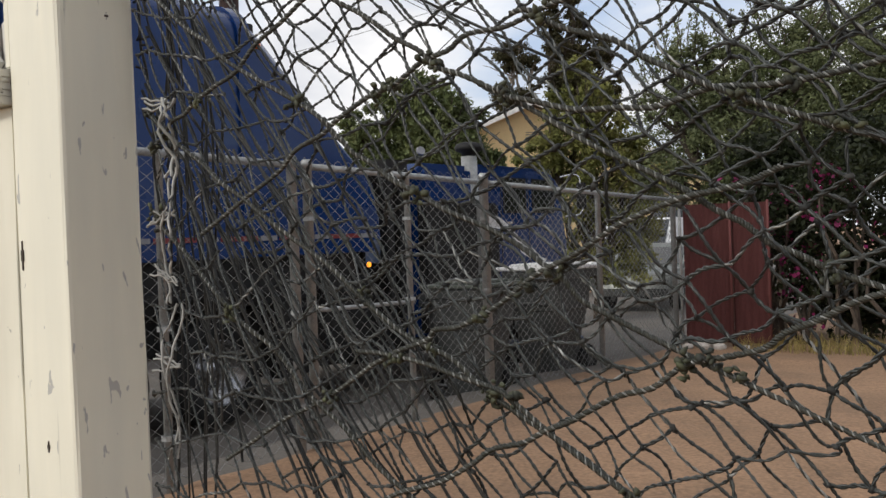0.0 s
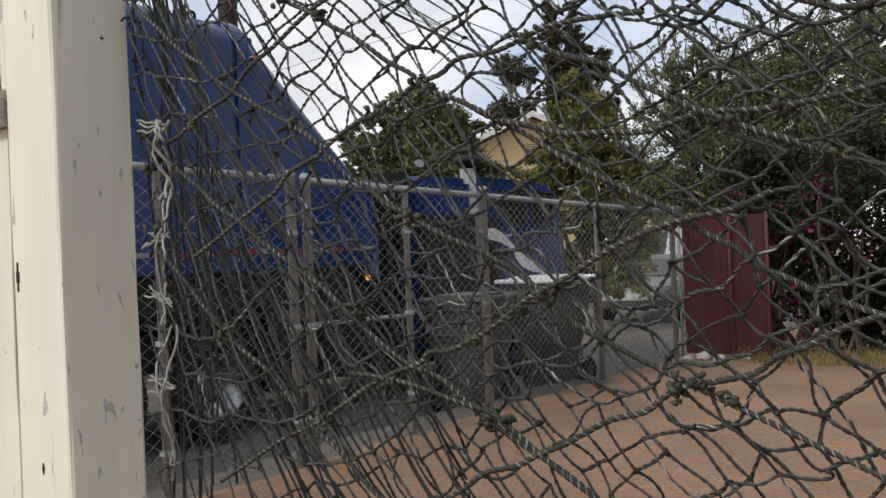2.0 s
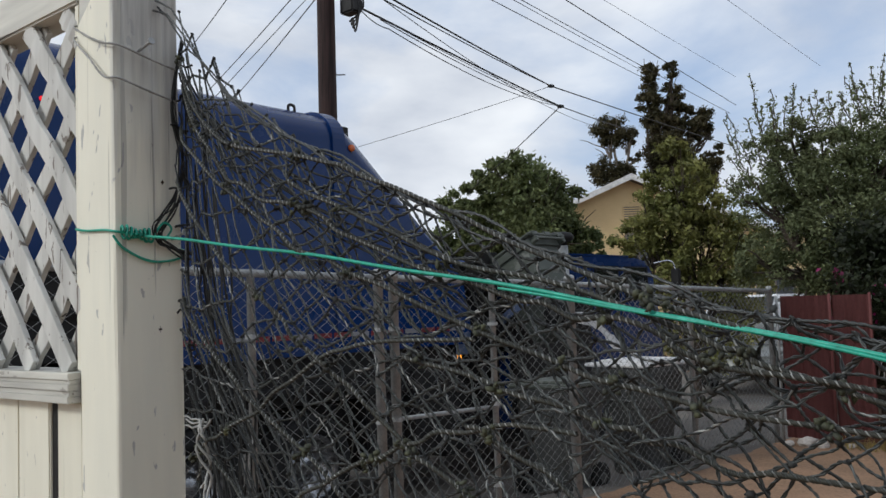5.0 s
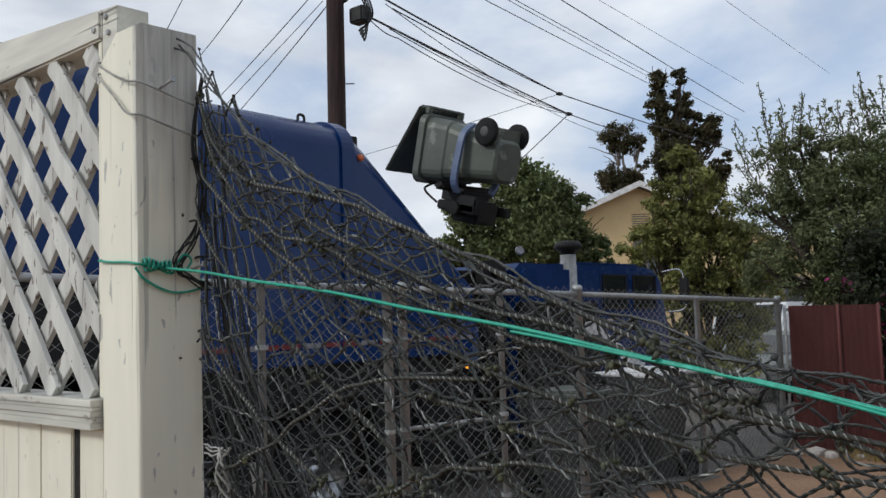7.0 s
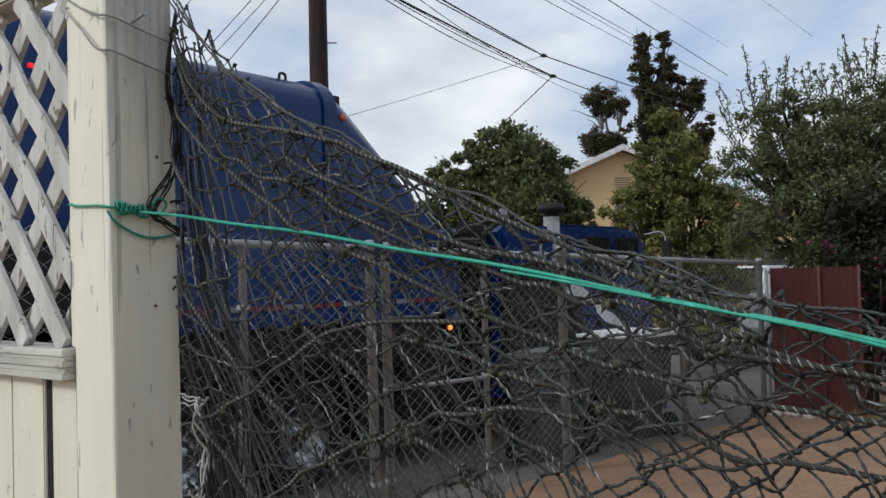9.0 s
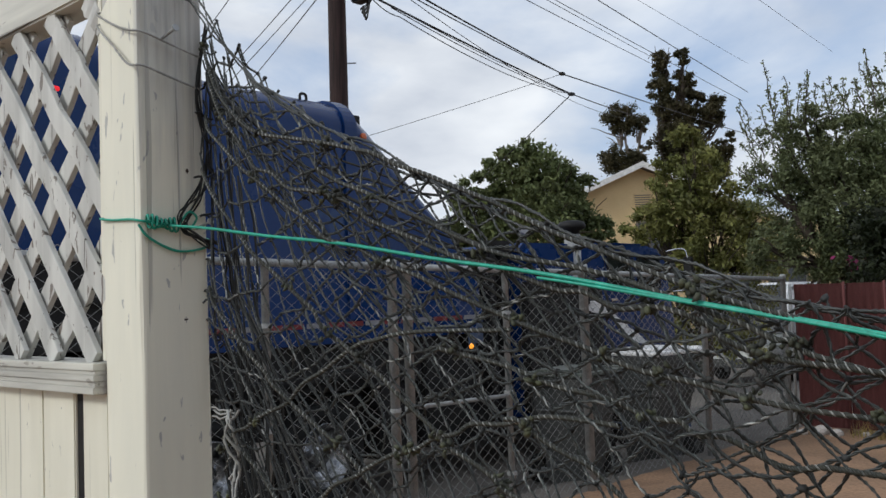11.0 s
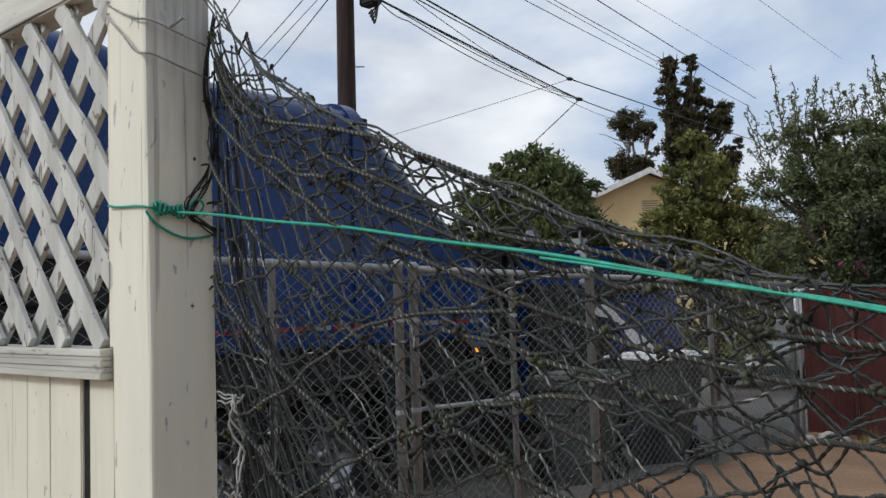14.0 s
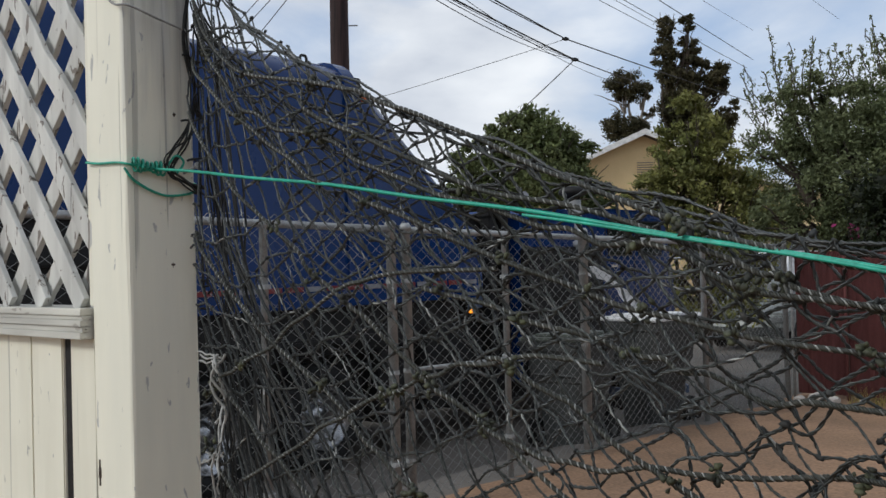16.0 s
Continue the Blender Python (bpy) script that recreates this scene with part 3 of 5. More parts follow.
def two_ply(net, C, seed):
    """Each cord is two strands laid round each other; in some cords one strand is paler, as painted glints."""
    rng = np.random.default_rng(seed + 40)
    n, k = len(C), 13
    t = np.linspace(0, 5, k)
    i = np.minimum(t.astype(int), 4)
    u = (t - i)[None, :, None]
    P = C[:, i] * (1 - u) + C[:, i + 1] * u
    T = np.gradient(P, axis=1)
    T /= np.linalg.norm(T, axis=2, keepdims=True) + 1e-9
    A = np.cross(T, [0.25, 0.93, 0.2])
    A /= np.linalg.norm(A, axis=2, keepdims=True) + 1e-9
    B = np.cross(T, A)
    length = np.linalg.norm(C[:, -1] - C[:, 0], axis=1)
    turn = 2 * np.pi * (length / 0.0125)[:, None] * np.linspace(0, 1, k)[None] + rng.uniform(0, 6.28, (n, 1))
    size = rng.uniform(0.8, 1.15, n)
    plies = []
    for ph in (0.0, np.pi):
        plies.append(P + 0.00075 * size[:, None, None] * (A * np.cos(turn + ph)[..., None] + B * np.sin(turn + ph)[..., None]))
    pale = rng.random(n) < 0.11
    tagged(tubes("mesh_cord", np.concatenate([plies[0], plies[1][~pale]]), np.concatenate([0.00088 * size, 0.00088 * size[~pale]]), "cord", net, sides=4), kind="stuff")
    tagged(tubes("pale_strand", plies[1][pale], 0.00085 * size[pale], "cord_light", net, sides=4), kind="stuff")


def knot_arrays(P, r, rng):
    """Small lumpy knots: a squashed octahedron with a mid ring."""
    base = np.array([[0, 0, 1.15]] + [[math.cos(a), math.sin(a), 0.45] for a in np.arange(5) * 2 * np.pi / 5] +
                    [[math.cos(a + .6), math.sin(a + .6), -0.45] for a in np.arange(5) * 2 * np.pi / 5] + [[0, 0, -1.15]])
    tri = [(0, 1 + k, 1 + (k + 1) % 5) for k in range(5)]
    tri += [(1 + k, 6 + k, 1 + (k + 1) % 5) for k in range(5)] + [(1 + (k + 1) % 5, 6 + k, 6 + (k + 1) % 5) for k in range(5)]
    tri += [(11, 6 + (k + 1) % 5, 6 + k) for k in range(5)]
    n = len(P)
    R = rng.normal(0, 1, (n, 3, 3))
    Q, _ = np.linalg.qr(R)
    V = (base[None] * np.array([1.0, 0.8, 1.5]) * rng.uniform(0.6, 1.35, (n, 12, 1)) * (r * rng.uniform(0.75, 1.35, (n, 1, 1)))) @ Q + P[:, None]
    F = (np.array(tri)[None] + 12 * np.arange(n)[:, None, None]).reshape(-1, 3)
    return V.reshape(-1, 3), F


def helix(P, r, turns_per_m, phase):
    P = np.asarray(P, dtype=float)
    d = np.concatenate([[0], np.cumsum(np.linalg.norm(np.diff(P, axis=0), axis=1))])
    T = np.gradient(P, axis=0)
    T /= np.linalg.norm(T, axis=1, keepdims=True)
    A = np.cross(T, [0.3, 0.9, 0.1])
    A /= np.linalg.norm(A, axis=1, keepdims=True)
    B = np.cross(T, A)
    a = 2 * np.pi * turns_per_m * d + phase
    return P + r * (A * np.cos(a)[:, None] + B * np.sin(a)[:, None])


def hung_net():
    net = empty("hung_net", 0, 0, 0, label="old grey-green knotted cord net gathered on a post and sagging", category="net")
    rng = np.random.default_rng(11)
    for seed, first, spread, bar, start, y0, jig, rows in ((1, 0.0215, 0.0025, 0.062, 0.0, 0.058, 0.0024, 46), (4, 0.0200, 0.0025, 0.052, 0.16, 0.074, 0.0040, 46), (9, 0.0130, 0.0060, 0.056, 0.06, 0.066, 0.0036, 10)):
        C, N = fan_layer(seed, first, spread, bar, start, y0, jig, rows)
        two_ply(net, C, seed)
        V, F = knot_arrays(N, 0.0019, rng)
        tagged(arrays("knot", V, F, "cord_dark", net), kind="stuff")
    # doubled selvedge cords along the top edge
    xs = np.linspace(0.0, 1.75, 420)
    for k in range(3):
        P = np.stack([xs, 0.056 + 0.004 * np.sin(30 * xs + 2 * k), top_z(xs) - 0.004 * k + 0.003 * np.sin(41 * xs + 3 * k) - 0.004 * np.abs(np.sin(19 * xs + k))], -1)
        P += np.cumsum(rng.normal(0, 0.0003, P.shape), axis=0)
        tubes("selvedge_cord", np.stack([helix(P, 0.0008, 90, 0), helix(P, 0.0008, 90, 3.1)]), 0.0010, "cord", net, sides=4)
    # the wide mesh of mottled twisted cord knotted over the fine one
    rng3 = np.random.default_rng(21)
    wide = [[(0.02, 1.78), (0.136, 1.655), (0.284, 1.614), (0.363, 1.588), (0.50, 1.53), (0.66, 1.462), (0.80, 1.425), (1.0, 1.40)],
            [(0.02, 1.74), (0.124, 1.636), (0.195, 1.589), (0.31, 1.551), (0.356, 1.526), (0.487, 1.484), (0.584, 1.453), (0.665, 1.438), (0.712, 1.412), (0.791, 1.402), (1.0, 1.37)],
            [(0.02, 1.69), (0.15, 1.60), (0.27, 1.53), (0.40, 1.48), (0.55, 1.425), (0.70, 1.385), (0.95, 1.35)],
            [(0.270, 1.589), (0.401, 1.533), (0.473, 1.502), (0.60, 1.468), (0.707, 1.431), (0.76, 1.409), (0.95, 1.36)],
            [(0.03, 1.62), (0.13, 1.54), (0.241, 1.458), (0.287, 1.426), (0.347, 1.388), (0.409, 1.348), (0.481, 1.303), (0.60, 1.235), (0.66, 1.197), (0.732, 1.163), (0.95, 1.09)],
            [(0.05, 1.48), (0.138, 1.411), (0.197, 1.369), (0.301, 1.307), (0.335, 1.275), (0.404, 1.236), (0.499, 1.189), (0.547, 1.153), (0.646, 1.106), (0.90, 1.01)],
            [(0.06, 1.34), (0.165, 1.273), (0.257, 1.213), (0.389, 1.131), (0.503, 1.066), (0.66, 0.99), (0.85, 0.91)],
            [(0.06, 1.24), (0.18, 1.15), (0.32, 1.05), (0.45, 0.96), (0.58, 0.87)],
            [(0.492, 1.361), (0.564, 1.333), (0.627, 1.296), (0.70, 1.262), (0.90, 1.20)],
            [(0.481, 1.309), (0.535, 1.285), (0.634, 1.285), (0.788, 1.297), (1.0, 1.31)],
            [(0.42, 1.415), (0.52, 1.392), (0.61, 1.372), (0.662, 1.357), (0.723, 1.342), (0.789, 1.339), (1.0, 1.33)],
            [(0.08, 1.30), (0.123, 1.323), (0.201, 1.356), (0.30, 1.411), (0.38, 1.428), (0.50, 1.43)],
            [(0.15, 1.215), (0.263, 1.27), (0.336, 1.307), (0.401, 1.331), (0.473, 1.354), (0.60, 1.36)],
            [(0.173, 1.007), (0.309, 1.081), (0.40, 1.123), (0.454, 1.144), (0.56, 1.20), (0.68, 1.24)],
            [(0.30, 0.965), (0.427, 1.027), (0.507, 1.064), (0.569, 1.093), (0.647, 1.127), (0.713, 1.154), (0.9, 1.21)],
            [(0.342, 1.118), (0.466, 1.092), (0.508, 1.069), (0.60, 1.01)]]
    for k, l in enumerate(wide):
        l = smooth_line([(x, 0.0, z) for x, z in l], 3 * len(l))
        l = l + rng3.normal(0, 0.0018, l.shape)
        l[:, 1] = 0.041 + 0.050 * np.exp(-l[:, 0] / 0.05) + 0.004 * np.sin(6 * l[:, 0] + k) + rng3.normal(0, 0.0016, len(l))
        n = int(np.linalg.norm(np.diff(l, axis=0), axis=1).sum() * 150 * 8)
        pts = smooth_line([tuple(p) for p in l], n)
        lace = tubes("lacing_rope", np.stack([helix(pts, 0.0012, 150, 0), helix(pts, 0.0012, 150, 2.1)]), 0.00115, "cord_heavy", net, "thick mottled twisted rope", sides=5)
        tubes("pale_strand", helix(pts, 0.0014, 150, 4.2)[None], 0.0006, "cord_light", lace, sides=4)
        # lumpy ties where the fine mesh is knotted on
        q = pts[rng3.integers(0, n, max(3, n // 170))]
        q = (q[:, None] + rng3.normal(0, 0.0036, (len(q), 9, 3))).reshape(-1, 3)
        V, F = knot_arrays(q, 0.0021, rng3)
        tagged(arrays("tie_knot", V, F, "tuft", lace), kind="stuff")
    # the gathered bundle that hangs down the post
    lines = []
    for k in range(18):
        x = rng.normal(0.006, 0.016)
        y = 0.075 + rng.normal(0, 0.012)
        z0, z1 = rng.uniform(1.4, 1.77), rng.uniform(0.75, 1.4)
        n = 14
        t = np.linspace(0, 1, n)
        spread = 0.02 + 0.05 * t
        X = x + np.cumsum(rng.normal(0, 0.0042, n))
        Y = np.maximum(y + 0.022 + np.cumsum(rng.normal(0, 0.004, n)), 0.094)
        Z = z0 + (z1 - z0) * t + rng.normal(0, 0.004, n)
        X = X + np.interp(Z, [0.7, 1.1, 1.36, 1.6, 1.83], [0.060, 0.064, 0.058, 0.020, 0.010])
        lines.append(np.stack([np.maximum(X, 0.004), Y, Z], -1))
    # long strands drawn steeply down from it
    for k in range(24):
        n = 14
        t = np.linspace(0, 1, n)
        x0 = abs(rng.normal(0, 0.10)) + 0.014
        z0 = min(rng.uniform(1.2, 1.52), float(top_z(x0)) - 0.01)
        h = rng.uniform(0.25, 0.6)
        X = x0 + h * rng.uniform(0.30, 1.0) * t + np.cumsum(rng.normal(0, 0.0025, n))
        Y = np.maximum(0.06 + 0.035 * math.exp(-x0 / 0.06) + np.cumsum(rng.normal(0, 0.003, n)), 0.05)
        lines.append(np.stack([np.maximum(X, 0.006), np.where(X < 0.02, np.maximum(Y, 0.093), Y), z0 - h * t], -1))
    tagged(tubes("gathered_cord", np.stack(lines), rng.uniform(0.0009, 0.0017, len(lines)), "cord_dark", net), kind="stuff")
    # tight strands fanning from the post's top corner
    lines = []
    for k in range(18):
        x1 = rng.uniform(0.04, 0.55)
        t = np.linspace(0, 1, 12)
        X = 0.004 + x1 * t ** 1.25 + np.cumsum(rng.normal(0, 0.003, 12))
        Z = 1.80 - rng.uniform(0, 0.10) * (1 - t)
        Z = Z * (1 - t) + t * (top_z(x1) - abs(rng.normal(0.03, 0.10)))
        Z = Z - 0.03 * np.sin(np.pi * t) * rng.uniform(0.3, 1.6)
        Y = 0.095 - 0.03 * t + rng.normal(0, 0.005) + np.cumsum(rng.normal(0, 0.002, 12))
        lines.append(np.stack([X, Y, Z + rng.normal(0, 0.0018, 12)], -1))
    tagged(tubes("fan_cord", np.stack(lines), rng.uniform(0.0009, 0.0014, len(lines)), "cord_dark", net), kind="stuff")
    # cut ends that stick out along the post
    lines = []
    for k in range(22):
        z = rng.uniform(1.38, 1.79)
        p = np.array([0.008 + abs(rng.normal(0, 0.008)), 0.092 + rng.normal(0, 0.006), z])
        d = np.array([rng.normal(0.1, 0.5), -abs(rng.normal(0.5, 0.5)), rng.normal(0, 0.6)])
        d *= rng.uniform(0.008, 0.03) / np.linalg.norm(d)
        t = np.linspace(0, 1, 5)[:, None]
        lines.append(p + d * t + rng.normal(0, 0.0012, (5, 3)))
    tagged(tubes("cut_end", np.stack(lines), 0.0014, "cord_dark", net, "short cut cord ends"), kind="stuff")
    # pale frayed cords knotted beside the post
    def pale(z0, z1, n, s):
        r = np.random.default_rng(s)
        out = []
        for k in range(n):
            t = np.linspace(0, 1, 22)
            X = 0.112 + 0.006 * np.sin(7 * t + 2 * k + s) + np.cumsum(r.normal(0, 0.0018, 22))
            Y = 0.040 + 0.006 * np.cos(7 * t + k)
            out.append(np.stack([X, Y, z0 + (z1 - z0) * t], -1))
        return np.stack(out)
    tubes("frayed_cord", pale(1.345, 1.27, 3, 2), 0.0016, "cord_pale", net, "pale frayed cord tied in a knot")
    tubes("frayed_cord", pale(1.27, 1.15, 2, 5), 0.0013, "cord_pale", net, "pale frayed cord")
    tubes("frayed_cord", pale(1.15, 1.00, 2, 7), 0.0012, "cord_pale", net, "pale frayed cord")
    lines = []
    for zc in (1.34, 1.17, 1.09, 1.235):
        for k in range(3):
            t = np.linspace(0, 1, 7)
            lines.append(np.stack([0.112 - 0.032 * t * rng.uniform(.5, 1.1), 0.045 - 0.010 * t, zc + 0.02 * t * rng.uniform(-.6, 1) + rng.normal(0, .0015, 7)], -1))
    tagged(tubes("frayed_end", np.stack(lines), 0.0011, "cord_pale", net, "pale frayed cord ends"), kind="stuff")
    # dark cords that hook over the post's side to the rope's hitch
    lines = []
    for k in range(6):
        d = rng.normal(0, 0.004, (8, 3)) * np.array([0.3, 1, 1])
        base = np.array([(0.006, 0.088, 1.80), (0.007, 0.074, 1.715), (0.009, 0.084, 1.655), (0.007, 0.076, 1.605), (0.006, 0.058, 1.572), (0.005, 0.052, 1.556), (0.006, 0.066, 1.541), (0.008, 0.094, 1.531)])
        lines.append(smooth_line(np.maximum(base + d + np.array([0.0006 * k, 0, 0]), [0.0032, 0, 0]), 40))
    tagged(tubes("hooked_cord", np.stack(lines), rng.uniform(0.0010, 0.0015, 6), "cord_dark", net, "dark cord hooked over the post's side"), kind="stuff")
    # tie from the post's left arris round the front to the bundle
    for zz, dz in ((1.815, -0.03), (1.80, -0.055)):
        pts = smooth_line([(-0.086, 0.02, zz + .012), (-0.089, -0.003, zz + .008), (-0.045, -0.006, zz - .002 + dz * .45), (-0.01, -0.007, zz + dz), (0.006, 0.004, zz + dz - .004),
                           (0.009, 0.04, zz + dz - .014), (0.008, 0.078, zz + dz - .022)], 90)
        tubes("tie_cord", np.stack([helix(pts, 0.0009, 110, 0), helix(pts, 0.0009, 110, 3.1)]), 0.0009, "cord_pale", net, "pale twisted tie round the post")
    return net


hung_net()


def green_rope():
    r = empty("green_rope", 0, 0, 0, label="thin green nylon rope wound round a post along the net", category="rope")
    rng = np.random.default_rng(2)
    xs = np.linspace(0.012, 1.8, 240)
    P = np.stack([xs, 0.045 + 0.006 * np.sin(9 * xs), rope_z(xs) + 0.0008 * np.sin(26 * xs)], -1)
    P[:, 1] = np.interp(xs, [0, 0.08, 0.4, 1.8], [0.030, 0.040, 0.036, 0.030])
    tubes("line", P[None], 0.0017, "rope", r, sides=8)
    P2 = P[70:] + np.array([0, -0.001, -0.0029]) + np.stack([0 * xs[70:], 0 * xs[70:], 0.0022 * np.sin(11 * xs[70:])], -1)
    tubes("second_line", P2[None], 0.0013, "rope", r, sides=6)
    # loop round the post
    e = 0.0025
    L = smooth_line([(0.004, 0.036, 1.556), (0.0025, 0.0, 1.560), (-0.02, -e, 1.5635), (-0.06, -e, 1.566), (-0.0885, -e, 1.570), (-0.0918, 0.03, 1.571), (-0.0915, 0.085, 1.566),
                     (-0.05, 0.0918, 1.556), (-0.003, 0.0925, 1.54), (0.0028, 0.082, 1.530), (0.0030, 0.045, 1.526), (0.0030, 0.010, 1.540), (-0.001, -e, 1.556)], 160)
    tubes("loop", L[None], 0.0016, "rope", r, sides=6)
    # coils of the hitch
    t = np.linspace(0, 1, 110)
    P = np.stack([0.006 + 0.0045 * np.cos(2 * np.pi * 7 * t), 0.004 + 0.040 * t, 1.560 - 0.004 * t + 0.0062 * np.sin(2 * np.pi * 7 * t) * (1 + .3 * np.sin(9 * t))], -1)
    tubes("hitch", P[None], 0.0015, "rope", r, sides=6)
    P = smooth_line([(0.006, 0.046, 1.556), (0.012, 0.056, 1.572), (0.013, 0.066, 1.565), (0.008, 0.06, 1.552)], 40)
    tubes("rope_end", P[None], 0.0014, "rope", r, sides=6)
    return r


green_rope()


# ---- chain-link fence ----
FX = -3.0


def rail_z(y):
    return 1.735 - 0.0205 * y


def chain_fence():
    f = empty("chain_link_fence", FX, 0, 0, label="galvanised chain-link fence with round posts along the alley", category="fence")
    y0, y1 = -1.2, 9.3

    def foot(y):
        return ground_z(FX, y) + 0.0
    for y, r, up in ((0.3, 0.024, 0.0), (2.42, 0.022, 0.0), (3.36, 0.030, 0.03), (3.49, 0.030, 0.02), (4.46, 0.022, 0.0), (5.43, 0.036, 0.05), (7.41, 0.026, 0.0), (9.3, 0.03, 0.03)):
        h = rail_z(y) + up
        bm = lathe([(r, foot(y) - 0.1), (r, h - 0.02), (r * 1.18, h - 0.018), (r * 1.15, h + 0.006), (r * 0.7, h + 0.022)], Matrix.Translation((0, y, 0)), seg=14)
        part("post", bm, "galv", f, smooth=True)
    for a, b in ((-1.2, 3.35), (3.50, 5.41), (5.45, 9.3)):
        part("top_rail", lathe([(0.021, 0), (0.021, 1)], Matrix.Translation((0, a, rail_z(a))) @ Matrix(((1, 0, 0, 0), (0, 0, b - a, 0), (0, -1, rail_z(b) - rail_z(a), 0), (0, 0, 0, 1))), seg=12), "galv", f, smooth=True)
    part("mid_rail", lathe([(0.014, 0), (0.014, 1)], Matrix.Translation((0, 3.53, 0.80)) @ Matrix(((1, 0, 0, 0), (0, 0, 0.96, 0), (0, -1, -0.02, 0), (0, 0, 0, 1))), seg=10), "galv", f, smooth=True)
    for y in (3.36, 3.49, 2.42, 4.46, 5.43):
        for z in (0.25, 0.8, 1.35):
            part("tie_band", lathe([(0.036, -0.012), (0.036, 0.012)], Matrix.Translation((0, y, z)), seg=12), "galv", f)
    # the woven mesh: zigzag wires side by side
    d = 0.049
    n = int((y1 - y0) / d)
    k = 50
    j = np.arange(k)
    lines = []
    for i in range(n):
        yb = y0 + i * d
        Y = yb + np.where((j + i) % 2 == 0, -0.5, 0.5) * d * 1.04 + d / 2
        top = rail_z(yb) + 0.05
        bot = 0.02 + (ground_z(FX, yb))
        Z = bot + (top - bot) * j / (k - 1)
        X = 0.022 + np.where(j % 2 == 0, 0.002, -0.002) + 0.006 * np.sin(yb * 2.3 + Z)
        lines.append(np.stack([X, Y + 0.004 * np.sin(3 * Z + yb), Z], -1))
    tagged(tubes("mesh_wire", np.stack(lines), 0.0021, "galv_wire", f, sides=4), kind="stuff")
    return f


chain_fence()


# ---- red corrugated fence ----
def red_fence():
    f = empty("red_fence", -2.93, 9.34, -0.05, label="dark red corrugated metal fence on steel posts", category="fence")
    for x0, x1 in ((0.03, 0.55), (0.57, 0.95)):
        bm = bmesh.new()
        n = int((x1 - x0) / 0.012)
        lo, hi = [], []
        for i in range(n + 1):
            x = x0 + (x1 - x0) * i / n
            y = 0.005 * math.sin(2 * math.pi * x / 0.075)
            lo.append(bm.verts.new((x, y, 0.02))), hi.append(bm.verts.new((x, y, 1.53 - 0.01 * x)))
        for i in range(n):
            bm.faces.new((lo[i], lo[i + 1], hi[i + 1], hi[i]))
        g = bmesh.ops.solidify(bm, geom=list(bm.faces), thickness=0.002)
        part("panel", bm, "red_metal", f)
    for x in (0.0, 0.56, 0.96):
        part("post", lathe([(0.016, -0.1), (0.016, 1.53), (0.010, 1.54)], Matrix.Translation((x, -0.03, 0)), seg=10), "red_metal" if x else "galv", f, smooth=True)
    part("rail", boxes((0.0, 0.96, 0.016, 0.05, 1.47, 1.51), bevel=0.003), "galv", f)
    return f


red_fence()


# ---- refuse truck ----
TX, TZ = -5.2, -0.33        # the truck's near side and the alley's level


def wheel(parent, y, z, r, x):
    m = Matrix.Translation((x, y, z)) @ pose(0, 0, 0, 0, 90, 0)
    bm = lathe([(r * .60, -0.06), (r * .62, -0.14), (r * .94, -0.14), (r, -0.10), (r, 0.10), (r * .94, 0.14), (r * .64, 0.14), (r * .635, -0.05)], m, seg=32)
    w = part("tyre", bm, "rubber", parent, smooth=True)
    part("rim", lathe([(r * .62, -0.10), (r * .63, 0.13), (r * .60, 0.135), (r * .46, 0.0), (r * .34, -0.04), (r * .25, -0.04), (r * .23, 0.04), (r * .12, 0.06), (r * .04, 0.065)], m, seg=28), "wheel_metal", w, smooth=True)
    for k in range(10):
        a = 2 * math.pi * k / 10
        part("lug_nut", lathe([(0.014, -0.05), (0.014, 0.0), (0.009, 0.005)], m @ Matrix.Translation((r * .31 * math.cos(a), r * .31 * math.sin(a), 0)), seg=6), "chrome", w)


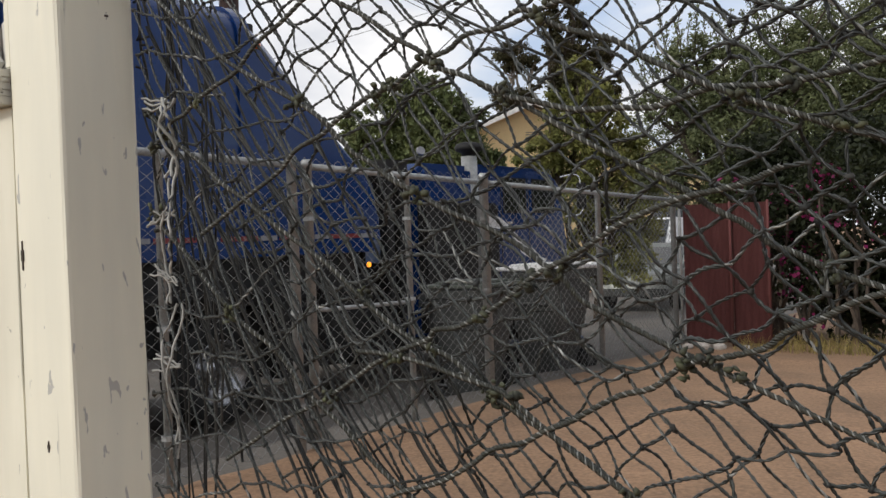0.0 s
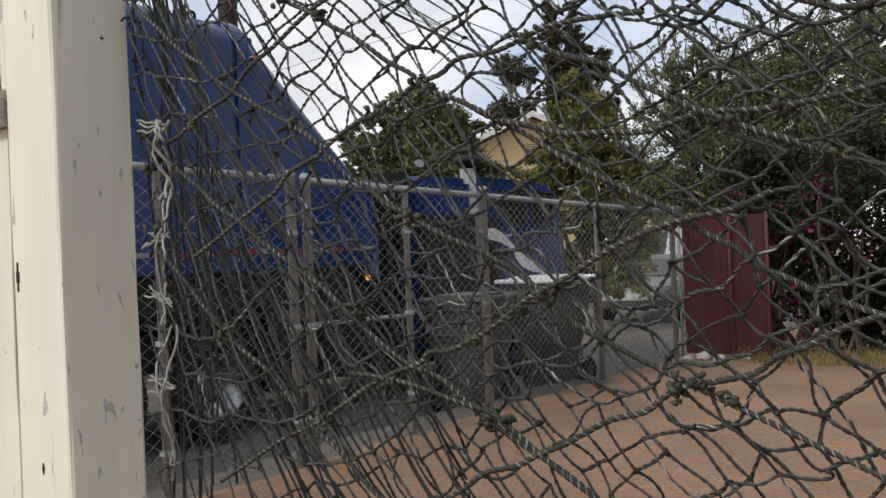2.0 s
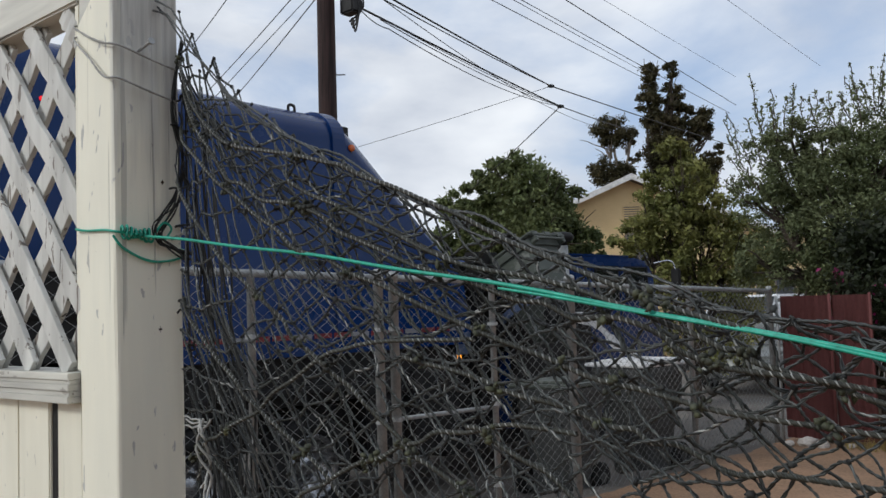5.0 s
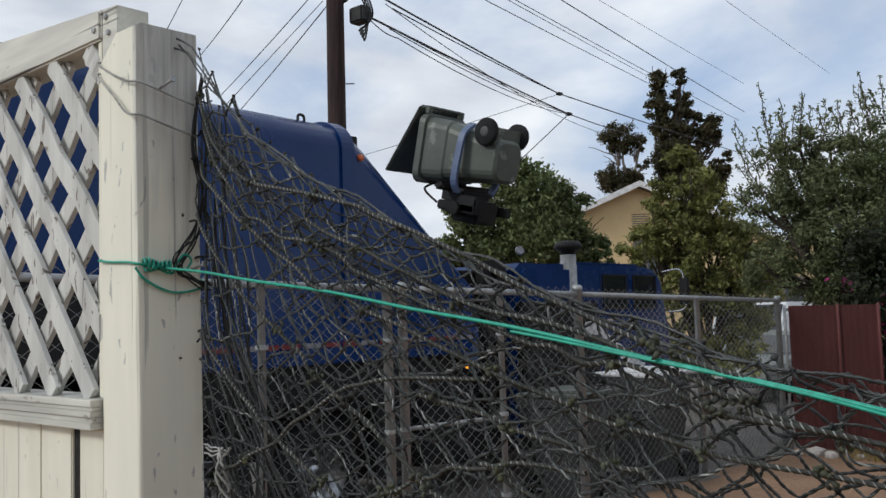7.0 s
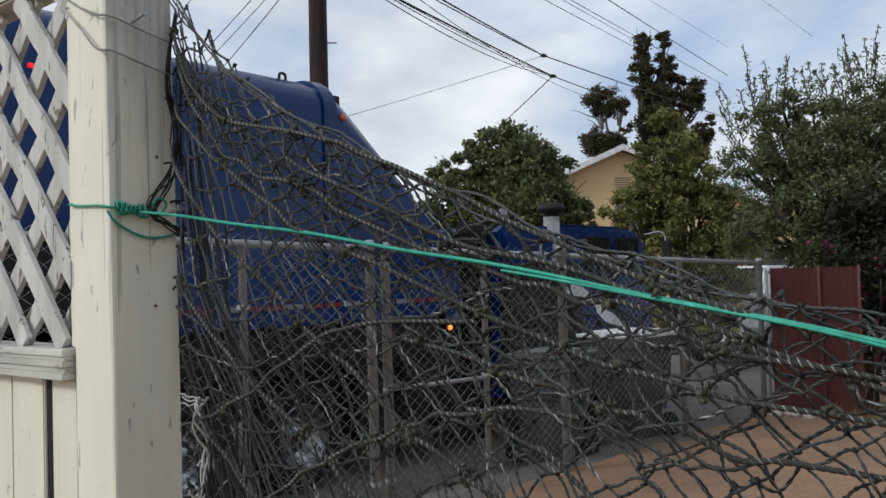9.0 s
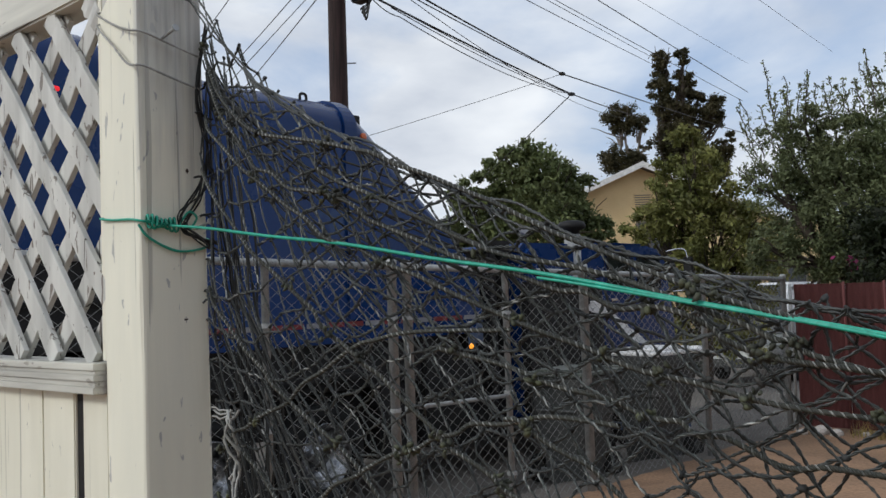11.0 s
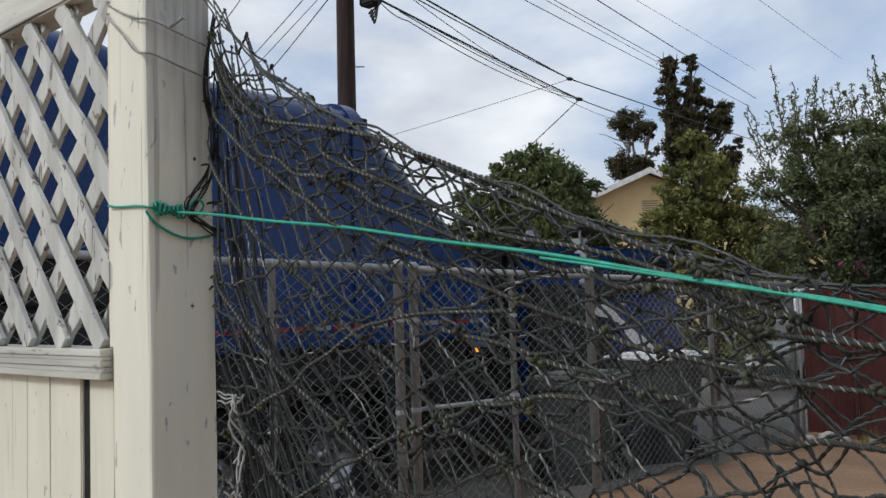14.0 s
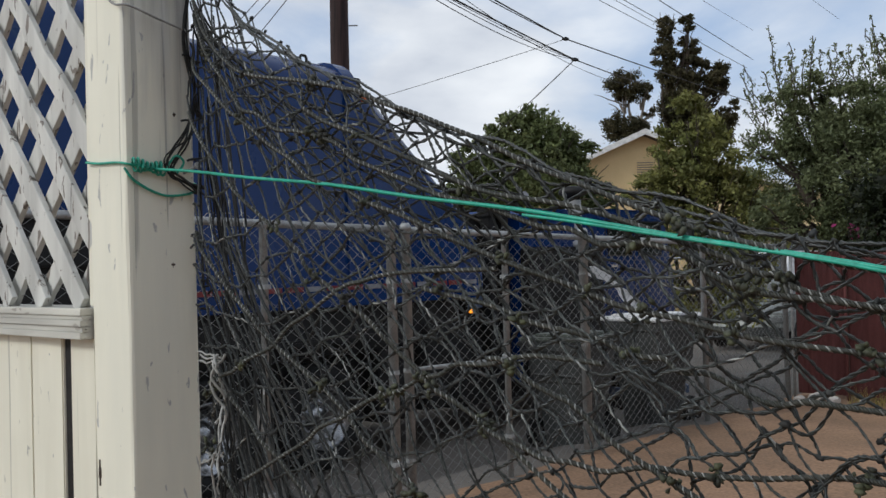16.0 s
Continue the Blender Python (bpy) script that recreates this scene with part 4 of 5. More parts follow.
def refuse_truck():
    t = empty("refuse_truck", TX, 0, TZ, label="dark blue side-loading refuse truck stopped in the alley", category="truck")
    W = 2.4
    up = -TZ
    # body: side profile swept across the width, edges rounded
    prof = [(0.7, 1.85 + up), (0.7, 3.30 + up), (0.88, 3.50 + up), (2.6, 3.50 + up), (3.1, 3.335 + up), (5.02, 3.31 + up), (5.22, 3.24 + up), (5.40, 3.12 + up), (6.86, 1.78 + up), (6.86, 1.22 + up), (3.1, 1.22 + up), (3.1, 1.85 + up)]
    inward = [(0, 0), (0.5, -0.2), (0.2, -1), (0, -1), (0, -1), (0, -1), (-0.25, -0.97), (-0.55, -0.83), (-0.45, 0), (0, 0), (0, 0), (0, 0)]
    r = 0.34
    bm = bmesh.new()
    rings = []
    for x, drop in [(-W, r), (-W + 0.1, 0.14), (-W + r, 0.0)] + [(-r + r * math.sin(q * math.pi / 24), r * (1 - math.cos(q * math.pi / 24)) * 0.8) for q in range(13)]:
        rings.append([bm.verts.new((x, y + dy * drop, z + dz * drop)) for (y, z), (dy, dz) in zip(prof, inward)])
    for a, b in zip(rings, rings[1:]):
        for q in range(len(prof)):
            bm.faces.new((a[q], a[(q + 1) % len(prof)], b[(q + 1) % len(prof)], b[q]))
    bm.faces.new(rings[0]), bm.faces.new(rings[-1])
    bmesh.ops.recalc_face_normals(bm, faces=bm.faces)
    body = part("body", bm, "truck_blue", t, smooth=True)
    body.data.set_sharp_from_angle(angle=radians(38))
    # seams, ribs and a curved front collar
    for y in (1.5, 2.9):
        part("rib", prism([(y - .03, 1.90 + up), (y + .03, 1.90 + up), (y + .03, 3.12 + up), (y - .03, 3.12 + up)], "x", -0.002, 0.018, bevel=0.006), "truck_blue", t)
    # rounded collar where the roof meets the sloping front
    arc = [(-0.34 + 0.34 * math.sin(q * math.pi / 16), 3.315 - 0.27 * (1 - math.cos(q * math.pi / 16))) for q in range(9)]
    ring = [(-W + .3, 3.315)] + arc + [(0.0, 1.30)]
    outer = [(x + 0.022 * min(1.0, max(0.0, (x + 0.34) / 0.34)), z + 0.022 * min(1.0, max(0.0, -x / 0.2)) ) for x, z in ring]
    for y, wide in ((4.98, 0.15),):
        part("collar", prism([(x, z + up) for x, z in outer] + [(x - 0.03, z - 0.03 + up) for x, z in ring[::-1]], "y", y, y + wide), "truck_blue", t)
    part("lower_skirt", boxes((-0.03, 0.008, 3.1, 6.74, 1.10 + up, 1.235 + up), bevel=0.006), "truck_blue", t)
    part("roof_box", boxes((-0.45, -0.24, 5.28, 5.42, 3.06 + up, 3.24 + up), bevel=0.01), "truck_black", t)
    P = smooth_line([(-0.25, 4.70, 3.28 + up), (-0.25, 4.70, 3.35 + up), (-0.25, 4.76, 3.35 + up), (-0.25, 4.765, 3.28 + up)], 16)
    tubes("lifting_eye", P[None], 0.014, "truck_black", t)
    for k in range(16):
        y = 3.12 + k * 0.228
        part("reflective_tape", boxes((0.009, 0.0115, y, y + 0.20, 1.245 + up, 1.288 + up)), "tape_red" if k % 3 else "tape_white", t)
    part("rear_frame", boxes((-0.6, -0.10, 0.8, 3.08, 1.0 + up, 1.84 + up), (-0.12, -0.04, 0.8, 3.08, 1.50 + up, 1.58 + up), (-0.12, -0.04, 1.9, 2.0, 1.0 + up, 1.84 + up), bevel=0.015), "truck_black", t)
    part("marker_lamp", lathe([(0.035, 0), (0.032, 0.02), (0.015, 0.03)], Matrix.Translation((0.0, 5.22, 2.98 + up)) @ pose(0, 0, 0, 0, 90, 0), seg=14), "amber_off", t)
    part("turn_signal", lathe([(0.028, 0), (0.026, 0.018), (0.012, 0.026)], Matrix.Translation((0.02, 6.62, 0.97 + up)) @ pose(0, 0, 0, 0, 90, 0), seg=14), "amber", t, "lit amber turn signal")
    part("tail_lamp", boxes((-0.02, 0.02, 2.31, 2.36, 2.99 + up, 3.025 + up), bevel=0.008), "red_lens", t)
    # chassis and running gear
    part("chassis", boxes((-W + .3, -0.35, 0.9, 10.6, 0.62, 0.95), bevel=0.02), "truck_black", t)
    part("floor_frame", boxes((-W + .2, -0.10, 0.9, 6.6, 1.0, 1.22 + up - .02), bevel=0.02), "truck_black", t)
    # black boxes, some added only to deepen the shade under the body
    for x0, y0, y1, z0, z1 in ((-0.06, 2.4, 3.0, 0.45, 1.15), (-0.04, 6.0, 6.7, 0.35, 1.2), (-0.08, 0.95, 2.3, 0.35, 1.2), (-0.12, 5.45, 5.95, 0.30, 1.15), (-0.30, 6.72, 8.4, 0.25, 1.0)):
        part("tool_box", boxes((x0 - 0.45, x0, y0, y1, z0, z1), bevel=0.02), "truck_black", t)
    for y in (3.55, 4.72):
        wheel(t, y, 0.46, 0.46, -0.18)
    wheel(t, 9.1, 0.52, 0.52, -0.18)
    part("far_tyre", lathe([(0.52, -0.14), (0.52, 0.14)], Matrix.Translation((-W + .2, 4.72, 0.52)) @ pose(0, 0, 0, 0, 90, 0), seg=24), "rubber", t)
    part("far_tyre", lathe([(0.52, -0.14), (0.52, 0.14)], Matrix.Translation((-W + .2, 9.1, 0.52)) @ pose(0, 0, 0, 0, 90, 0), seg=24), "rubber", t)
    part("mudguard", boxes((-0.42, 0.02, 2.95, 5.35, 1.10, 1.16), bevel=0.015), "truck_black", t)
    # hopper between body and cab
    part("hopper", boxes((-W, -0.35, 6.75, 7.55, 0.9, 1.98 + up), (-W + .1, -0.15, 6.76, 6.80, 1.2, 1.96 + up), bevel=0.02), "truck_black", t)
    part("hopper_side", prism([(6.76, 1.3), (7.2, 1.3), (7.2, 1.45 + up), (6.80, 1.9 + up)], "x", -0.34, -0.28, bevel=0.01), "faded_blue", t)
    # cab
    prof = [(7.62, 0.45), (7.62, 1.98 + up), (7.72, 2.06 + up), (10.45, 2.07 + up), (10.72, 2.03 + up), (10.86, 1.90 + up), (10.98, 1.40 + up), (11.0, 0.45)]
    bm = prism(prof, "x", -W + .1, -0.02)
    tops = [e for e in bm.edges if abs(e.verts[0].co.x - e.verts[1].co.x) < 1e-5 and e.verts[0].co.x > -0.1 and max(v.co.z for v in e.verts) > 1.9 + up]
    bmesh.ops.bevel(bm, geom=tops, offset=0.07, segments=4, affect='EDGES')
    cab = part("cab", bm, "truck_blue", t)
    part("roof_panel", boxes((-W + .25, -0.10, 8.95, 10.35, 2.07 + up, 2.10 + up), bevel=0.012), "truck_blue", cab)
    for y0, y1 in ((9.35, 9.86), (10.08, 10.62)):
        part("cab_window", boxes((-0.03, -0.012, y0, y1, 1.52 + up, 1.93 + up), bevel=0.006), "glass_dark", cab)
        fr = bmesh.new()
        for r in ((-0.03, -0.004, y0 - .03, y0, 1.50 + up, 1.95 + up), (-0.03, -0.004, y1, y1 + .03, 1.50 + up, 1.95 + up), (-0.03, -0.004, y0, y1, 1.93 + up, 1.95 + up), (-0.03, -0.004, y0, y1, 1.50 + up, 1.52 + up)):
            box(fr, *r, bevel=0.003)
        part("window_frame", fr, "truck_black", cab)
    part("door_seam", boxes((-0.022, -0.016, 9.27, 9.285, 0.6, 1.96 + up), (-0.022, -0.016, 9.95, 9.965, 0.6, 1.96 + up)), "truck_black", cab)
    part("door_handle", boxes((-0.02, 0.015, 9.36, 9.5, 1.36 + up, 1.39 + up), bevel=0.005), "chrome", cab)
    # plain black box added over the cab's lower side to make it dark
    part("equipment_box", boxes((-0.10, 0.03, 7.60, 9.15, 0.5, 1.62 + up), bevel=0.03), "truck_black", t)
    part("step", boxes((-0.2, 0.03, 9.3, 9.95, 0.52, 0.58), (-0.2, 0.03, 9.3, 9.95, 0.85, 0.9), bevel=0.008), "chrome", cab)
    part("bumper", boxes((-W + .05, 0.02, 10.98, 11.12, 0.35, 0.72), bevel=0.03), "tape_white", cab)
    P = smooth_line([(-0.02, 10.85, 2.0 + up), (0.16, 11.02, 2.02 + up), (0.20, 11.05, 1.8 + up), (0.20, 11.05, 1.5 + up), (0.0, 10.95, 1.45 + up)], 24)
    mir = tubes("mirror_arm", P[None], 0.011, "chrome", cab)
    part("mirror", boxes((0.13, 0.27, 11.03, 11.08, 1.55 + up, 1.92 + up), bevel=0.015), "truck_black", mir)
    # air intake stack with a mushroom cap
    st = part("intake_pipe", lathe([(0.12, 0.9), (0.12, 1.62 + up), (0.13, 1.63 + up), (0.13, 1.68 + up), (0.10, 1.69 + up), (0.095, 2.18 + up)], Matrix.Translation((-0.08, 8.68, 0)), seg=20), "galv", t, "pale metal air intake stack", smooth=True)
    part("stack_cap", lathe([(0.08, 2.17 + up), (0.09, 2.22 + up), (0.165, 2.25 + up), (0.17, 2.29 + up), (0.145, 2.33 + up), (0.08, 2.345 + up), (0.02, 2.35 + up)], Matrix.Translation((-0.08, 8.68, 0)), seg=24), "truck_black", st, "black mushroom cap", smooth=True)
    part("stack_clamp", boxes((-0.2, 0.02, 8.58, 8.78, 1.55 + up, 1.59 + up), bevel=0.01), "truck_black", st)
    part("work_lamp", lathe([(0.02, -0.02), (0.055, 0.0), (0.05, 0.03)], Matrix.Translation((-0.3, 8.0, 2.22 + up)) @ pose(0, 0, 0, 20, 70, 0), seg=14), "tape_white", t)
    # lifting arm: a fixed mast and a gripper that rides up with the bin
    part("arm_mast", boxes((-0.30, -0.16, 7.18, 7.30, 0.7, 2.05 + up), (-0.30, -0.16, 7.40, 7.52, 0.7, 2.05 + up), (-0.32, -0.14, 7.16, 7.54, 1.95 + up, 2.08 + up), bevel=0.01), "truck_black", t)
    return t


truck = refuse_truck()


def gripper():
    """Its own space: the gripped bin's foot is at the origin, the truck on the side of -x."""
    bm = boxes((-0.52, -0.36, -0.22, 0.22, 0.34, 0.66), (-0.40, -0.33, -0.42, 0.42, 0.47, 0.60), (-0.62, -0.50, -0.12, 0.12, 0.25, 0.75), (-0.70, -0.46, -0.18, 0.16, 0.16, 0.52), (-0.60, -0.42, -0.30, -0.12, 0.10, 0.36), bevel=0.025)
    g = part("gripper", bm, "truck_black", truck, "black steel gripper with curved fingers")
    for s in (-1, 1):
        P = smooth_line([(-0.40, s * 0.26, 0.40), (-0.28, s * 0.335, 0.40), (0.0, s * 0.325, 0.40), (0.20, s * 0.29, 0.40), (0.305, s * 0.16, 0.40)], 17)
        T = np.gradient(P, axis=0)
        bm = bmesh.new()
        rings = []
        for p, d in zip(P, T):
            side = Vector((-d[1], d[0], 0)).normalized() * 0.016
            rings.append([bm.verts.new(Vector(p) + side * u + Vector((0, 0, 0.038 * v))) for u, v in ((-1, -1), (1, -1), (1, 1), (-1, 1))])
        for a, b in zip(rings, rings[1:]):
            for q in range(4):
                bm.faces.new((a[q], a[(q + 1) % 4], b[(q + 1) % 4], b[q]))
        bm.faces.new(rings[0][::-1]), bm.faces.new(rings[-1])
        bmesh.ops.recalc_face_normals(bm, faces=bm.faces)
        part("finger", bm, "faded_blue", g, "worn blue curved steel finger")
    bm = boxes((-0.60, -0.50, -0.30, -0.20, 0.10, 0.62), (-0.60, -0.50, 0.20, 0.30, 0.10, 0.62), bevel=0.015)
    lathe([(0.07, -0.34), (0.07, 0.34)], Matrix.Translation((-0.56, 0, 0.36)) @ pose(0, 0, 0, 90, 0, 0), seg=14, bm=bm)
    part("carriage", bm, "truck_black", g)
    for s in (-0.1, 0.12):
        P = smooth_line([(-0.55, s, 0.8), (-0.42, s * 1.6, 0.95), (-0.30, s, 0.72)], 20)
        tubes("hydraulic_hose", P[None], 0.013, "rubber", g)
    return g


grip = gripper()


# ---- wheeled bins ----
def wheeled_bin(body, lid, label, lid_angle=0.0):
    """Foot at the origin, wheels and lid hinge on the side of +x."""
    b = empty("wheeled_bin", label=label, category="bin", group="bins in the alley")
    h = 1.0
    bm = bmesh.new()

    def ring(z, sx, sy, x0):
        c = 0.11
        pts = []
        for qx, qy, a0 in ((1, -1, -90), (1, 1, 0), (-1, 1, 90), (-1, -1, 180)):
            for da in (0, 22.5, 45, 67.5, 90):
                a = radians(a0 + da)
                pts.append((qx * (sx - c) + c * math.cos(a), qy * (sy - c) + c * math.sin(a)))
        return [bm.verts.new((x + x0, y, z)) for x, y in pts]
    lev = [(0.0, 0.185, 0.18, -0.03), (0.03, 0.215, 0.205, -0.03), (0.22, 0.238, 0.228, -0.02), (0.42, 0.262, 0.248, -0.01), (0.44, 0.272, 0.258, -0.01), (0.62, 0.30, 0.278, 0), (0.64, 0.315, 0.292, 0),
           (0.92, 0.335, 0.305, 0), (0.925, 0.365, 0.33, 0), (h, 0.37, 0.335, 0), (h, 0.33, 0.30, 0), (0.08, 0.22, 0.205, -0.03)]
    rings = [ring(*r) for r in lev]
    for a, c in zip(rings, rings[1:]):
        for i in range(20):
            j = (i + 1) % 20
            bm.faces.new((a[i], a[j], c[j], c[i]))
    bm.faces.new(rings[0][::-1]), bm.faces.new(rings[-1])
    bmesh.ops.recalc_face_normals(bm, faces=bm.faces)
    part("tub", bm, body, b)
    part("recess", boxes((0.10, 0.30, -0.21, 0.21, 0.06, 0.10), (0.215, 0.235, -0.16, 0.16, 0.10, 0.36), bevel=0.01), body, b)
    part("bar", lathe([(0.014, -0.2), (0.014, 0.2)], Matrix.Translation((-0.33, 0, 0.70)) @ pose(0, 0, 0, 90, 0, 0), seg=10), "bin_dark", b)
    for s in (-1, 1):
        w = part("wheel", lathe([(0.05, -0.035), (0.125, -0.035), (0.14, -0.02), (0.14, 0.02), (0.125, 0.035), (0.05, 0.035)], Matrix.Translation((0.24, s * 0.25, 0.14)) @ pose(0, 0, 0, 90, 0, 0), seg=24), "rubber", b, smooth=True)
        part("hub", lathe([(0.05, -0.04), (0.05, 0.04), (0.03, 0.045)], Matrix.Translation((0.24, s * 0.25, 0.14)) @ pose(0, 0, 0, 90, 0, 0), seg=14), "bin_dark", w)
    part("axle", lathe([(0.012, -0.27), (0.012, 0.27)], Matrix.Translation((0.24, 0, 0.14)) @ pose(0, 0, 0, 90, 0, 0), seg=8), "galv", b)
    part("handle", lathe([(0.016, -0.27), (0.016, 0.27)], Matrix.Translation((0.43, 0, 0.97)) @ pose(0, 0, 0, 90, 0, 0), seg=10), body, b)
    part("hinge_block", boxes((0.36, 0.44, -0.28, -0.22, 0.93, 1.0), bevel=0.008), body, b)
    part("hinge_block", boxes((0.36, 0.44, 0.22, 0.28, 0.93, 1.0), bevel=0.008), body, b)
    bm = bmesh.new()
    box(bm, -0.80, 0.02, -0.345, 0.345, 0.0, 0.035, bevel=0.012)
    box(bm, -0.70, -0.10, -0.25, 0.25, 0.03, 0.06, bevel=0.02)
    for k in range(3):
        box(bm, -0.06, 0.03, -0.30 + k * 0.24, -0.18 + k * 0.24, -0.01, 0.05, bevel=0.01)
    cover = part("lid", bm, lid, b)
    cover.matrix_basis = pose(0.40, 0, h + 0.01, 0, lid_angle, 0)
    return b


lifted_bin = wheeled_bin("bin", "bin", "grey-green wheeled refuse bin carried up by the truck's arm", 0)
still_bin = wheeled_bin("bin_dark", "white_plastic", "dark grey wheeled bin with a dirty white lid beside the fence", 0)
still_bin.matrix_basis = pose(-3.46, 7.24, ground_z(-3.6, 7.2) - 0.028, 0, 0, 84)
b2 = wheeled_bin("bin_dark", "bin", "dark grey wheeled bin with a grey lid beside the fence", 0)
b2.matrix_basis = pose(-3.48, 5.95, ground_z(-3.6, 5.95) - 0.028, 0, 0, 93) @ Matrix.Scale(0.9, 4)
b3 = wheeled_bin("bin_dark", "bin_dark", "dark grey wheeled bin standing behind the others", 0)
b3.matrix_basis = pose(-4.35, 7.15, ground_z(-4.5, 7.1) - 0.028, 0, 0, 268)


def plastic_sheet():
    rng = random.Random(4)
    bm = bmesh.new()
    rows = []
    for k in range(15):
        u = k / 14
        c = Vector((-3.62 + 0.03 * math.sin(7 * u), 6.45 + 1.0 * u, 1.36 - 0.38 * u + 0.03 * math.sin(5 * u)))
        w = 0.015 + 0.035 * abs(math.sin(6 * u + 0.7))
        rows.append([bm.verts.new(c + Vector((rng.uniform(-.01, .01), d * w * 0.5 + rng.uniform(-.01, .01), d * w + rng.uniform(-.01, .01)))) for d in (-1, -.3, .4, 1)])
    for a, b in zip(rows, rows[1:]):
        for i in range(3):
            bm.faces.new((a[i], a[i + 1], b[i + 1], b[i]))
    bmesh.ops.solidify(bm, geom=list(bm.faces), thickness=0.006)
    tagged(part("plastic_sheet", bm, "white_plastic"), "torn white plastic sheet caught over the bins", "plastic sheet")


plastic_sheet()


# ---- utility pole and cables ----
def cable(name_parent, a, b, sag, r, n=24, label=""):
    a, b = np.array(a, float), np.array(b, float)
    t = np.linspace(0, 1, n)[:, None]
    P = a * (1 - t) + b * t
    P[:, 2] -= (sag * 4 * t * (1 - t))[:, 0]
    tubes("cable", P[None], r, "cable", name_parent, label, sides=5)


def utility_pole():
    p = empty("utility_pole", -7.47, 6.93, -0.34, label="dark brown wooden utility pole with cable terminals", category="utility pole")
    part("shaft", lathe([(0.125, -0.3), (0.118, 3), (0.108, 6), (0.10, 9.5), (0.096, 9.6)], pose(0, 0, 0, 0, 0.5, 0), seg=22), "pole_wood", p, smooth=True)
    part("terminal_box", boxes((0.16, 0.40, 0.12, 0.30, 5.50, 5.70), bevel=0.02), "cable", p, "black cable terminal box")
    P = np.stack([smooth_line([(0.13, 0.05, 5.75), (0.3, 0.1 + .05 * k, 5.9), (0.40, 0.22 + .03 * k, 5.6), (0.36 - .03 * k, 0.2, 5.26 + .05 * k), (0.30, 0.22, 5.45)], 30) for k in range(4)])
    tubes("drip_loop", P, 0.012, "cable", p)
    for z in (4.75,):
        part("step_bolt", lathe([(0.009, 0), (0.009, 0.11)], Matrix.Translation((0.10, 0.10, z)) @ pose(0, 0, 0, 0, 90, 45), seg=8), "galv", p)
    part("cross_arm", boxes((-0.06, 0.06, -1.2, 1.2, 8.6, 8.72), bevel=0.01), "pole_wood", p)
    return p


utility_pole()
lines_ob = empty("overhead_cables", label="black overhead power and telephone cables with a spacer", category="cables")
NODE_A, NODE_B = (-10.34, 16.38, 5.89), (-10.50, 16.28, 6.36)
TERMINAL = (-7.16, 7.22, 5.27)
for a, b, sag, r in ((TERMINAL, NODE_A, 0.02, 0.015), ((-7.01, 7.38, 5.49), NODE_B, 0.02, 0.014), ((-6.94, 7.46, 5.36), NODE_B, 0.03, 0.009), (NODE_B, (-13.32, 32.45, 7.19), 0.02, 0.014), (NODE_A, (-13.84, 25.5, 7.05), 0.02, 0.013),
                     ((-6.97, 7.43, 5.10), NODE_A, 0.10, 0.007), ((-6.90, 7.50, 4.98), NODE_A, 0.16, 0.007), (TERMINAL, (-6.90, 7.50, 4.98), 0.05, 0.007), ((-6.97, 7.43, 5.12), (-10.45, 16.3, 5.95), 0.05, 0.006), ((-7.0, 7.4, 5.42), (-13.0, 23.0, 6.6), 0.30, 0.006),
                     ((-10.3, 8.4, 8.3), (-18.28, 34.47, 11.2), 0.02, 0.012), ((-9.9, 8.8, 8.3), (-18.26, 34.48, 11.49), 0.02, 0.010), ((-9.9, 9.0, 8.35), (-15.05, 36.06, 9.27), 0.05, 0.010), ((-8.9, 9.3, 8.2), (-14.83, 36.16, 9.6), 0.02, 0.013),
                     ((-8.6, 9.5, 8.2), (-14.77, 36.18, 10.79), 0.02, 0.006), ((-6.4, 11.2, 7.8), (-11.72, 37.35, 10.85), 0.02, 0.006),
                     (NODE_A, (-13.5, 16.8, 4.3), 0.02, 0.011), (NODE_B, (-15.0, 13.2, 5.0), 0.03, 0.006),
                     ((-9.69, 7.18, 6.11), (-14.6, 9.7, 6.85), 0.02, 0.008), ((-9.11, 7.91, 6.14), (-14.3, 9.9, 5.96), 0.02, 0.008), ((-7.58, 6.95, 5.45), (-14.0, 10.2, 5.70), 0.02, 0.008),
                     ((-7.53, 6.83, 5.46), (-8.85, 5.13, 3.08), 0.0, 0.005), ((-8.53, 5.48, 5.44), (-8.79, 5.06, 4.42), 0.0, 0.005)):
    cable(lines_ob, a, b, sag, r)
part("spacer", boxes((-10.39, -10.29, 16.30, 16.46, 5.86, 5.92), bevel=0.01), "cable", lines_ob)
part("spacer", boxes((-10.55, -10.45, 16.21, 16.35, 6.33, 6.39), bevel=0.01), "cable", lines_ob)


# ---- trees ----
def leaf_arrays(C, size, rng, flat=0.0, aspect=0.5):
    n = len(C)
    D = rng.normal(0, 1, (n, 3))
    D[:, 2] *= 1 - flat
    D /= np.linalg.norm(D, axis=1, keepdims=True)
    U = rng.normal(0, 1, (n, 3))
    S = np.cross(D, U)
    S /= np.linalg.norm(S, axis=1, keepdims=True)
    L = size * rng.uniform(0.6, 1.35, (n, 1))
    fold = np.cross(D, S) * L * 0.12
    V = np.stack([C - D * L / 2, C + S * L * aspect / 2 + fold, C + D * L / 2, C - S * L * aspect / 2 + fold], 1)
    F = np.arange(4 * n).reshape(n, 4)
    return V.reshape(-1, 3), F


